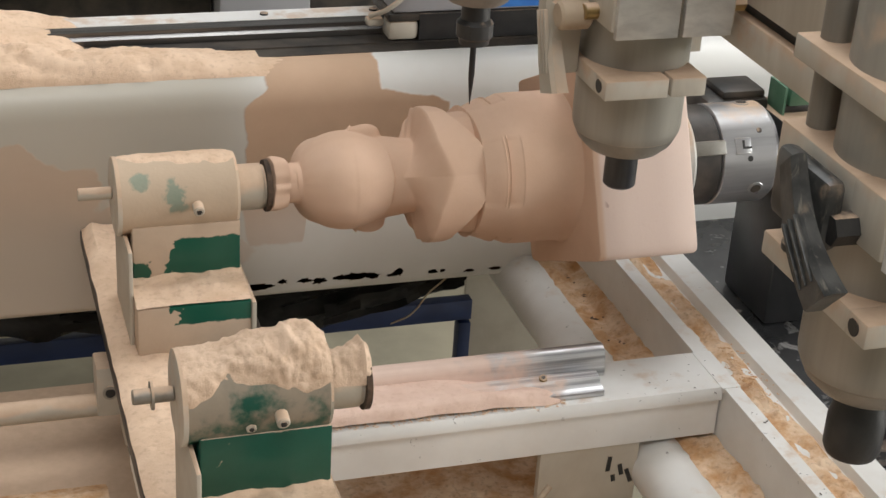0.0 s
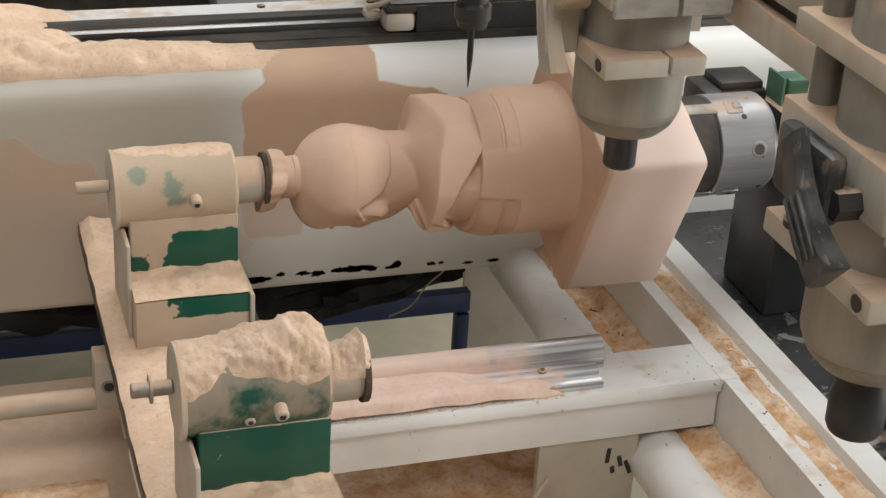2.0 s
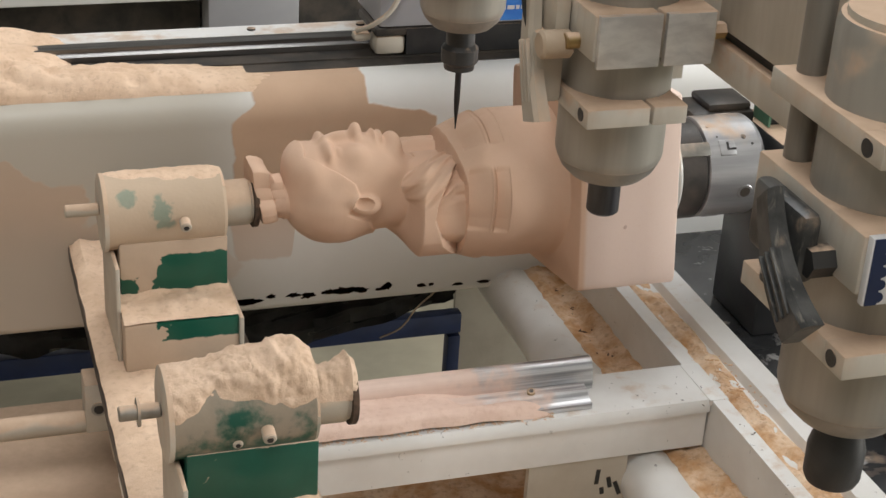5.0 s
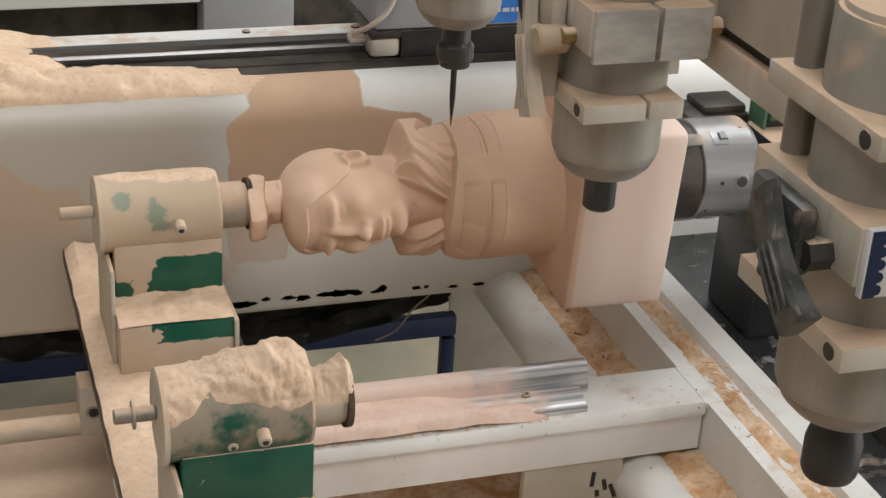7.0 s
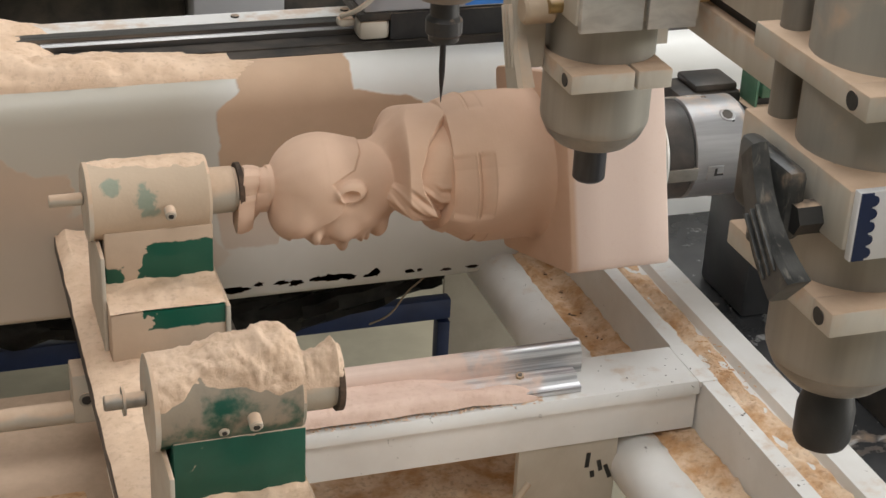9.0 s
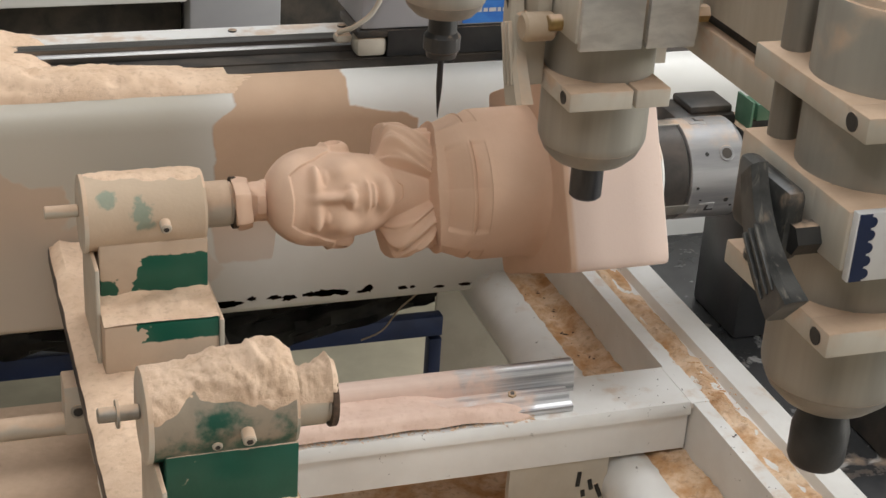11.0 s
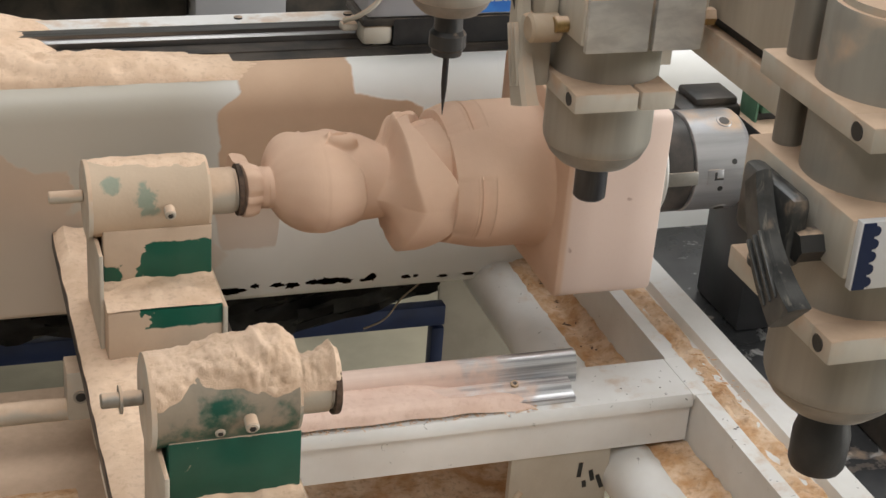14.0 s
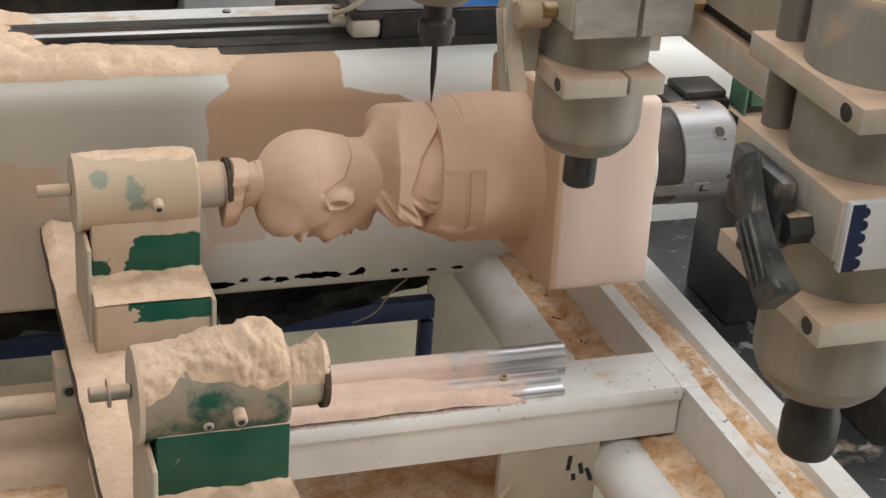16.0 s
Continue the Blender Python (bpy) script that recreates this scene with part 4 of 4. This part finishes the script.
def headstock():
    at = thing("headstock", (0.60, AY, 0.82), "dark steel headstock block behind the chuck", "headstock")
    def p(name, b, mat, label=""):
        return part(name, b, mat, at, label, shift=(-0.60, -AY, -0.82))
    p("block", B(0.566, 0.70, -0.055, 0.045, 0.7905, 1.015, bevel=0.004), "matte", "black steel block")
    b = B(0.497, 0.570, 0.012, 0.066, 0.985, 1.026, bevel=0.006)
    box(b, 0.516, 0.566, 0.016, 0.062, 1.024, 1.034, bevel=0.004)
    p("motor", b, "bare_black", "black motor housing")
    p("terminal_board", B(0.572, 0.5745, -0.012, 0.022, 1.0160, 1.0460), "board_green", "small green terminal board")
    p("terminal_block", B(0.580, 0.604, -0.010, 0.018, 1.024, 1.0430, bevel=0.002), "board_green", "green plug")
    p("terminal_foot", B(0.574, 0.612, -0.004, 0.026, 1.0140, 1.0228, bevel=0.002), "black")
    b = B(0.61, 0.625, -0.03, -0.005, 1.030, 1.045, bevel=0.002)
    p("terminal_clip", b, "chuck")
    # black table and plates beside the frame
    solid("black_table", B(0.525, 1.1, -1.3, 0.34, 0.770, 0.790), "table", "scuffed black steel table beside the frame", "table")
    b = B(0.60, 0.70, -0.30, -0.14, 0.790, 0.93, bevel=0.004)
    solid("motor_bracket", b, "bare_black", "dusty dark bracket standing on the black table", "bracket")
    return at


headstock()


# ---- spindles ----
def spindle_head(name, label, tool):
    """In place over the second row, then shifted to its own origin on the spindle axis."""
    row = AY - ROW
    at = thing(name, (0, 0, 0), label, "spindle", "row of spindles")
    o = (-SX, -row, -1.12)

    def p(nm, b, mat, text="", under=at, smooth=35):
        return part(nm, b, mat, under, text, shift=o, smooth=smooth)

    def L(prof, seg=48):
        return lathe(bmesh.new(), prof, seg, pose(SX, row, 0))

    body = p("spindle_body", L([(0.0385, 1.1665), (0.0402, 1.1705), (0.0408, 1.174), (0.0408, 1.385), (0.039, 1.390)]), "spindle", "dull steel cylinder dusted beige")
    p("lower_rim", L([(0.024, 1.152), (0.028, 1.1525), (0.0355, 1.1600), (0.0386, 1.1664)]), "rim", "oily grey lower rim", under=body)
    p("cap", L([(0.036, 1.390), (0.036, 1.394), (0.020, 1.396)], 32), "alu_side", under=body)
    if tool == "bare":
        p("spindle_nose", L([(0.0105, 1.1195), (0.0125, 1.1215), (0.0125, 1.153)], 28), "steel_dark", "dark bare spindle nose")
    elif tool == "nut":
        p("collet_nut", L([(0.011, 1.1060), (0.0150, 1.1070), (0.0168, 1.111), (0.0170, 1.130), (0.0150, 1.138), (0.013, 1.153)], 40), "black", "black collet nut")
    else:
        p("collet_nut", L([(0.008, 1.1075), (0.0145, 1.109), (0.0150, 1.114), (0.0178, 1.117), (0.0178, 1.130), (0.0140, 1.134), (0.0135, 1.152)], 18), "black", "black collet nut", smooth=20)
        p("cutter", L([(0.0003, 1.046), (0.0022, 1.066), (0.0030, 1.078), (0.0030, 1.110)], 14), "steel_dark", "slim tapered steel cutter")
    x0, x1, y0, y1 = 0.186, 0.276, row - 0.056, row + 0.060

    def plate(nm, z0, z1, text, slit=0.236):
        b = bmesh.new()
        x1 = 0.264
        box(b, x0, x1, y0 + 0.0195, y1, z0, z1, bevel=0.0012)
        box(b, x1 - 0.003, 0.3005, y1 - 0.030, y1 - 0.002, z0 + 0.001, z1 - 0.001)
        main = p(nm, b, "alu_side", text)
        p("jaw", B(x0, slit - 0.0012, y0, y0 + 0.0200, z0, z1, bevel=0.0012), "alu_side", "", main)
        p("jaw", B(slit + 0.0012, x1, y0, y0 + 0.0200, z0, z1, bevel=0.0012), "alu_side", "", main)
        return main

    low = plate("lower_clamp", 1.212, 1.2265, "split aluminium clamp plate powdered with dust")
    p("bolt_hole", R_((x0 - 0.0006, y0 + 0.012, 1.2195), (x0 + 0.002, y0 + 0.012, 1.2195), 0.0050, 20), "black", "dark bolt hole", low)
    up = plate("upper_clamp", 1.332, 1.346, "aluminium clamp plate powdered with dust")
    p("bolt_hole", R_((x0 - 0.0006, y0 + 0.014, 1.339), (x0 + 0.002, y0 + 0.014, 1.339), 0.0050, 20), "black", "dark bolt hole", up)
    p("side_bolt", R_((x1 + 0.003, row - 0.034, 1.274), (x1 + 0.020, row - 0.034, 1.274), 0.0065, 6), "brass", "dusty brass-coloured bolt")
    h = p("housing", B(x0, 0.300, y0 + 0.035, y1, 1.268, 1.2955, bevel=0.0015), "alu_side", "aluminium housing block under dust")
    p("housing_jaw", B(x0, 0.2355, y0 + 0.002, y0 + 0.036, 1.262, 1.2955, bevel=0.0015), "alu_side", "", h)
    p("housing_jaw", B(0.2385, x1 + 0.004, y0 + 0.002, y0 + 0.036, 1.262, 1.2955, bevel=0.0015), "alu_side", "", h)
    face = "sticker" if tool == "nut" else "alu_bright"
    text = "pale front plate with a notched blue edge" if tool == "nut" else "bright aluminium front plate"
    p("front_plate", B(x0 + 0.002, 0.2350, y0 - 0.003, y0 + 0.002, 1.258, 1.2965, bevel=0.0006), face, text, h)
    p("front_plate", B(0.2388, x1, y0 - 0.003, y0 + 0.002, 1.258, 1.2965, bevel=0.0006), face, text, h)
    if tool == "nut":
        b = bmesh.new()
        for k in range(5):
            rod(b, (x0 + 0.0105, y0 - 0.0034, 1.2625 + k * 0.0072), (x0 + 0.0105, y0 - 0.0030, 1.2625 + k * 0.0072), 0.0030, 14)
        box(b, x0 + 0.003, x0 + 0.010, y0 - 0.0036, y0 - 0.0028, 1.2585, 1.296)
        p("blue_edge", b, "blue", "faded blue notched print", at)
    for yy in (row + 0.047,):
        p("post", R_((0.203, yy, 1.2955), (0.203, yy, 1.40), 0.0084, 24), "post", "grey round guide post")
    # clamping lever with its hub and screw
    skin = "scuffed" if tool == "nut" else "frame_dim"
    tone = "black plastic" if tool == "nut" else "dust-covered plastic"
    p("lever_hub", B(0.168, 0.1805, row - 0.025, row + 0.032, 1.254, 1.2945, bevel=0.005) if tool == "nut" else B(0.172, 0.1860, row - 0.014, row + 0.044, 1.262, 1.300, bevel=0.006), skin, tone + " lever hub")
    m = (Matrix.Translation((-0.004, row + 0.002, 1.2885)) @ Matrix.Rotation(radians(-47), 4, "X") @ Matrix.Diagonal((1, 1, 0.80, 1))) if tool == "nut" else Matrix.Translation((0, row + 0.018, 1.288)) @ Matrix.Rotation(radians(-20), 4, "X")

    def on_lever(nm, b, mat, text="", under=at):
        bmesh.ops.transform(b, matrix=m, verts=b.verts)
        return p(nm, b, mat, text, under)

    def grip(x0, x1, wide, grow):
        """A slightly bowed grip, broader towards its free end."""
        b = bmesh.new()
        last = None
        for k in range(13):
            s = k / 12
            z, yc, h = 0.008 - 0.098 * s, 0.010 * math.sin(3.0 * s) - 0.004, wide + grow * s ** 1.5
            xa, xb = x0 + 0.004 * (1 - s), x1
            ring = [b.verts.new(c) for c in ((xa, yc - h + 0.003, z), (xa + 0.003, yc - h, z), (xb, yc - h, z), (xb, yc + h, z), (xa + 0.003, yc + h, z), (xa, yc + h - 0.003, z))]
            if last:
                for q in range(6):
                    b.faces.new((last[q], last[(q + 1) % 6], ring[(q + 1) % 6], ring[q]))
            else:
                b.faces.new(ring)
            last = ring
        b.faces.new(list(reversed(last)))
        bmesh.ops.recalc_face_normals(b, faces=b.faces)
        return b

    arm = on_lever("lever", grip(0.158, 0.1700, 0.0095, 0.0050), skin, "scratched " + tone + " lever")
    for yy in (-0.0065, 0.0, 0.0065):
        on_lever("lever_rib", B(0.1575, 0.1610, yy + 0.002 - 0.001, yy + 0.002 + 0.001, -0.076, -0.030, bevel=0.0006), skin, "raised rib", arm)
    p("hub_post", R_((0.196, row + 0.032, 1.2265), (0.196, row + 0.032, 1.268), 0.0095, 24), "alu_side", "dusty round post")
    p("rubber_ring", R_((0.196, row + 0.032, 1.2266), (0.196, row + 0.032, 1.2305), 0.0125, 24), "black", "black rubber ring")
    if tool == "bare":
        cu = bpy.data.curves.new("cable", "CURVE")
        cu.dimensions, cu.bevel_depth, cu.bevel_resolution = "3D", 0.0018, 2
        sp = cu.splines.new("BEZIER")
        pts = [(0.166, row + 0.024, 1.33), (0.160, row + 0.018, 1.285), (0.163, row + 0.012, 1.262), (0.161, row + 0.006, 1.226)]
        sp.bezier_points.add(len(pts) - 1)
        for q, c in zip(sp.bezier_points, pts):
            q.co = Vector(c) + Vector(o)
            q.handle_left_type = q.handle_right_type = "AUTO"
        cu.materials.append(M["black"])
        c = new("cable", cu)
        c.parent = at
        tagged(c, "thin black cable")
        p("side_pad", B(0.163, 0.1860, row - 0.006, row + 0.014, 1.214, 1.268, bevel=0.004), "frame_dim", "dust-covered pad")
    sc = p("clamp_screw", R_((0.176, row - 0.026, 1.2690), (0.212, row - 0.026, 1.2690), 0.0060, 18, 0.0008), "brass", "dusty yellow-plated screw")
    if tool == "nut":
        p("lock_nut", R_((0.172, row - 0.026, 1.2690), (0.188, row - 0.026, 1.2690), 0.0090, 6), "black", "", sc)
    else:
        p("lock_nut", R_((0.160, row - 0.018, 1.2640), (0.184, row - 0.018, 1.2640), 0.0105, 20, 0.002), "hose", "dust-coated round nut", sc)
    return at


heads = []
for k, (tool, label) in enumerate((("cutter", "dusty spindle with a black nut and slim cutter, carving"), ("bare", "dusty spindle with a bare nose, clamped in aluminium plates"), ("nut", "dusty spindle with a black collet nut and black lever"))):
    heads.append((spindle_head("milling_spindle", label, tool), (SX + 0.0015 * k, AY - k * ROW, 1.12)))


def carriage():
    at = thing("spindle_carriage", (0.33, AY, 1.12), "long grey carriage beam that carries the spindles", "carriage")
    o = (-0.33, -AY, -1.12)
    part("beam", B(0.300, 0.34, -1.10, 0.25, 1.236, 1.262, bevel=0.002), "alu_side", at, "grey lower beam", o)
    part("slot_back", B(0.308, 0.34, -1.10, 0.25, 1.262, 1.272), "black", at, "dark slot", o)
    part("plate", B(0.300, 0.34, -1.10, 0.25, 1.272, 1.62, bevel=0.002), "alu_side", at, "tall grey back plate", o)
    return at


slide = carriage()


# ---- gantry foot on the bed ----
def gantry_foot():
    at = thing("gantry_foot", (0.36, 0.32, 1.036), "grey-blue gantry box riding on the rail", "gantry")
    o = (-0.36, -0.32, -1.036)
    part("carriage_block", B(0.226, 0.505, 0.270, 0.348, 1.0355, 1.0445, bevel=0.002), "bare_black", at, "black sliding block", o)
    part("slide_foot", B(0.226, 0.262, 0.270, 0.30, 1.0130, 1.0360, bevel=0.006), "frame_dim", at, "grey corner foot", o)
    part("box", B(0.231, 0.50, 0.273, 0.40, 1.0447, 1.60, bevel=0.003), "panel", at, "grey-blue sheet metal box", o)
    # black strip in place of the shadow between box and rail
    part("shadow_gap", B(0.262, 0.50, 0.2695, 0.275, 1.0135, 1.0440), "black", at, "black strip standing for the shadow under the box", o)
    part("label_strip", B(0.350, 0.498, 0.2706, 0.2726, 1.0480, 1.0900), "print", at, "bright blue printed strip", o)
    random.seed(9)
    x = 0.358
    while x < 0.425:
        w = random.uniform(0.004, 0.009)
        part("print_bar", B(x, x + w, 0.2698, 0.2705, 1.061, 1.0655), "sticker", at, "illegible pale print", o)
        x += w + 0.002
    cu = bpy.data.curves.new("cable", "CURVE")
    cu.dimensions, cu.bevel_depth, cu.bevel_resolution = "3D", 0.0030, 3
    sp = cu.splines.new("BEZIER")
    pts = [(0.207, 0.282, 1.040), (0.224, 0.268, 1.052), (0.246, 0.266, 1.074), (0.260, 0.278, 1.118)]
    sp.bezier_points.add(len(pts) - 1)
    for q, c in zip(sp.bezier_points, pts):
        q.co = Vector(c) + Vector(o)
        q.handle_left_type = q.handle_right_type = "AUTO"
    cu.materials.append(M["frame_dim"])
    c = new("cable", cu)
    c.parent = at
    tagged(c, "pale cable")
    part("cable_clip", B(0.204, 0.224, 0.280, 0.296, 1.027, 1.037, bevel=0.004), "frame_dim", at, "dusty cable clip", o)


gantry_foot()


# ---- dust on the bed ----
def bed_dust():
    def h(u, v):
        x = -0.95 + 1.10 * u
        run = lambda a, s: max(0.0, min(1.0, (a - x) * s))
        big = 0.026 * run(-0.13, 7) + 0.020 * run(0.045, 7) + 0.002 * run(0.14, 9)
        lump = 0.85 + 0.45 * noise.noise(Vector((x * 13 + v * 1.4, v * 1.6, 3.3))) + 0.30 * noise.noise(Vector((x * 34 + v * 3, v * 3.5, 1.3))) + 0.14 * noise.noise(Vector((x * 85, v * 8, 4.3)))
        return big * math.sin(math.pi * min(1, max(0.0, v))) ** 0.55 * lump + 0.0006 - 0.0030 * run(0.30, 4) * max(0.0, min(1.0, (x - 0.06) * 12)) - 0.006 * max(0.0, min(1.0, (x - 0.150) * 14 + 0.5 * noise.noise(Vector((x * 22, v * 3, 8))))) * max(0.0, min(1.0, (v - 0.46) * 9 + 0.7 * noise.noise(Vector((x * 30, v * 4, 2)))))
    b = heap(-0.95, 0.150, 0.216, 0.283, h, 240, 36, base=lambda x, y: 0.9676 + math.sqrt(max(0.0, 0.042 ** 2 - max(0.0, 0.242 - y) ** 2)) - 0.0003, grain=0.0022, seed=2.0)
    solid("bed_dust", b, "dust", "ridge of pale sawdust along the top of the bed", "sawdust", kind="stuff")
    b = heap(-0.95, -0.105, 0.268, 0.40, lambda u, v: 0.034 * max(0.0, min(0.8, (1.0 - u) * 12.0) - 0.06 * noise.noise(Vector((u * 6, v * 4, 1)))) ** 0.6 * math.sin(math.pi * v) ** 0.5 * (0.8 + 0.5 * noise.noise(Vector((u * 12, v * 4, 6)))) - 0.001, 110, 30, base=lambda x, y: 1.0120, grain=0.0024, seed=6.0)
    solid("bed_dust", b, "dust", "heap of pale sawdust burying the rail", "sawdust", kind="stuff")


bed_dust()


# ---- under and behind the bed ----
def background():
    b = bmesh.new()
    box(b, -1.4, 0.362, 0.300, 0.318, 0.624, 0.652, bevel=0.002)
    at = solid("blue_frame", b, "blue", "dark blue steel frame under the bed", "frame")
    part("upright", B(0.345, 0.362, 0.300, 0.318, 0.02, 0.620, bevel=0.002), "blue", at)
    b = bmesh.new()
    nx, nz = 90, 16
    drop = lambda x: 0.088 if x < -0.05 else 0.165 - 0.24 * (x + 0.05)
    g = [[b.verts.new((-1.0 + 1.345 * i / nx, 0.286 + 0.016 * noise.noise(Vector((i * 0.30 + j * 0.5, j * 0.55, 2))) + 0.006 * noise.noise(Vector((i * 0.7 - j * 0.4, j * 1.1, 5))), 0.752 - drop(-1.0 + 1.345 * i / nx) * (j / nz) * (1 + 0.15 * noise.noise(Vector((i * 0.2, 7, 2)))))) for j in range(nz + 1)] for i in range(nx + 1)]
    for i in range(nx):
        for j in range(nz):
            b.faces.new((g[i][j], g[i][j + 1], g[i + 1][j + 1], g[i + 1][j]))
    bmesh.ops.solidify(b, geom=b.faces[:], thickness=0.0006)
    solid("black_film", b, "film", "crumpled black plastic film hanging under the bed", "plastic film")
    cu = bpy.data.curves.new("strand", "CURVE")
    cu.dimensions, cu.bevel_depth, cu.bevel_resolution = "3D", 0.0011, 2
    sp = cu.splines.new("BEZIER")
    pts = [(0.325, 0.262, 0.752), (0.316, 0.262, 0.716), (0.290, 0.264, 0.688), (0.270, 0.266, 0.660), (0.245, 0.268, 0.648)]
    sp.bezier_points.add(len(pts) - 1)
    for q, c in zip(sp.bezier_points, pts):
        q.co = c
        q.handle_left_type = q.handle_right_type = "AUTO"
    cu.materials.append(M["hose"])
    tagged(new("plastic_strand", cu), "thin pale strand hanging before the black film", "strand")
    # guide bar, its bearing block and sheet at the machine's end
    at = thing("guide_bar", (-0.3, 0.03, 0.74), "pale dusty guide bar in a bearing block", "guide bar")
    o = (0.3, -0.03, -0.74)
    part("bar", R_((-1.3, 0.030, 0.728), (-0.130, 0.030, 0.728), 0.0115, 24), "frame_dim", at, "", o)
    blk = part("bearing_block", B(-0.1335, -0.110, 0.015, 0.050, 0.722, 0.778, bevel=0.002), "frame_dim", at, "dusty block with a round hole", o)
    part("hole_rim", R_((-0.1205, 0.0155, 0.750), (-0.1205, 0.0135, 0.750), 0.0076, 20), "spindle", blk, "", o)
    part("hole", R_((-0.1205, 0.0135, 0.750), (-0.1205, 0.0125, 0.750), 0.0050, 16), "black", blk, "", o)
    part("end_plate", B(-0.110, -0.098, -0.01, 0.030, 0.70, 0.745, bevel=0.002), "frame_dim", at, "", o)
    solid("lower_sheet", B(-1.3, -0.10, -1.3, 0.20, 0.640, 0.650), "frame_dim", "dusty painted sheet below the rail", "sheet", kind="structure")
    b = heap(-0.9, -0.13, -0.10, 0.0, lambda u, v: 0.012 * math.sin(math.pi * v) * (0.6 + noise.noise(Vector((u * 12, v * 3, 1)))), 120, 20, base=lambda x, y: 0.651, grain=0.003)
    solid("sheet_dust", b, "brown", "brown sawdust along the lower sheet", "sawdust", kind="stuff")
    # the next machine
    at = thing("next_machine", (-0.2, 1.2, 0.0), "white cabinet and dark opening of the next machine", "machine")
    o = (0.2, -1.2, 0.0)
    # a black slab gives the void under the housing its darkness
    part("dark_opening", B(-1.6, 0.160, 1.05, 1.10, 0.45, 0.90), "bare_black", at, "black slab standing for the unlit opening", o)
    part("white_housing", B(-1.6, 0.160, 0.98, 1.5, 0.855, 1.10, bevel=0.006), "white_clean", at, "white housing", o)
    part("pale_panel", B(0.165, 0.309, 1.0, 1.5, 0.50, 1.3, bevel=0.004), "panel", at, "pale grey panel", o)
    part("leg", B(-1.5, -1.4, 1.12, 1.5, 0.0, 0.86), "white_clean", at, "white leg", o)
    part("leg", B(1.3, 1.4, 1.2, 1.5, 0.0, 0.86), "white_clean", at, "white leg", o)
    part("dark_side", B(0.33, 1.6, 1.5, 1.6, 0.45, 1.3), "bare_black", at, "dark side", o)


background()


# seconds, turn of the workpiece in degrees, lift of the spindles in metres
TURNS = [
    (0, 153.3, 0.0000),
    (0.2, 140.5, 0.0106),
    (0.5, 131.0, 0.0193),
    (0.7, 127.5, 0.0190),
    (1, 114.0, 0.0075),
    (1.2, 101.0, 0.0040),
    (1.4, 89.0, 0.0007),
    (1.5, 85.5, -0.0011),
    (1.6, 89.0, 0.0007),
    (1.8, 101.0, 0.0040),
    (2, 115.5, 0.0089),
    (2.2, 123.5, 0.0156),
    (2.5, 130.5, 0.0205),
    (2.7, 137.5, 0.0134),
    (3, 155.0, -0.0021),
    (3.5, 187.0, -0.0056),
    (4, 215.0, 0.0104),
    (4.5, 233.0, -0.0007),
    (4.85, 252.0, -0.0110),
    (5.15, 269.0, -0.0105),
    (5.45, 286.0, -0.0065),
    (5.85, 311.0, 0.0122),
    (6.25, 330.0, 0.0050),
    (6.6, 347.0, -0.0030),
    (7, 365.5, -0.0053),
    (7.5, 392.0, 0.0084),
    (8, 408.5, 0.0175),
    (8.5, 434.5, 0.0013),
    (8.8, 442.0, 0.0013),
    (9, 432.5, 0.0011),
    (9.2, 422.0, 0.0083),
    (9.5, 408.0, 0.0172),
    (9.8, 392.0, 0.0084),
    (10.25, 366.0, -0.0051),
    (10.6, 347.0, -0.0030),
    (11.05, 331.0, 0.0045),
    (11.5, 312.0, 0.0130),
    (12, 282.5, -0.0091),
    (12.5, 254.0, -0.0120),
    (13, 225.5, 0.0037),
    (13.5, 209.5, 0.0071),
    (14, 181.0, -0.0054),
    (14.5, 151.5, 0.0005),
    (15, 129.5, 0.0207),
    (15.5, 114.5, 0.0093),
    (16, 85.5, -0.0003),
]


def motions():
    walk(carving, [(t, pose(0.33, AY, AZ, a)) for t, a, z in TURNS])
    walk(turning, [(t, pose(0.436, AY, AZ, a)) for t, a, z in TURNS])
    walk(slide, [(t, pose(0.33, AY, 1.12 + z)) for t, a, z in TURNS])
    for ob, (x, y, z0) in heads:
        walk(ob, [(t, pose(x, y, z0 + z)) for t, a, z in TURNS])


motions()
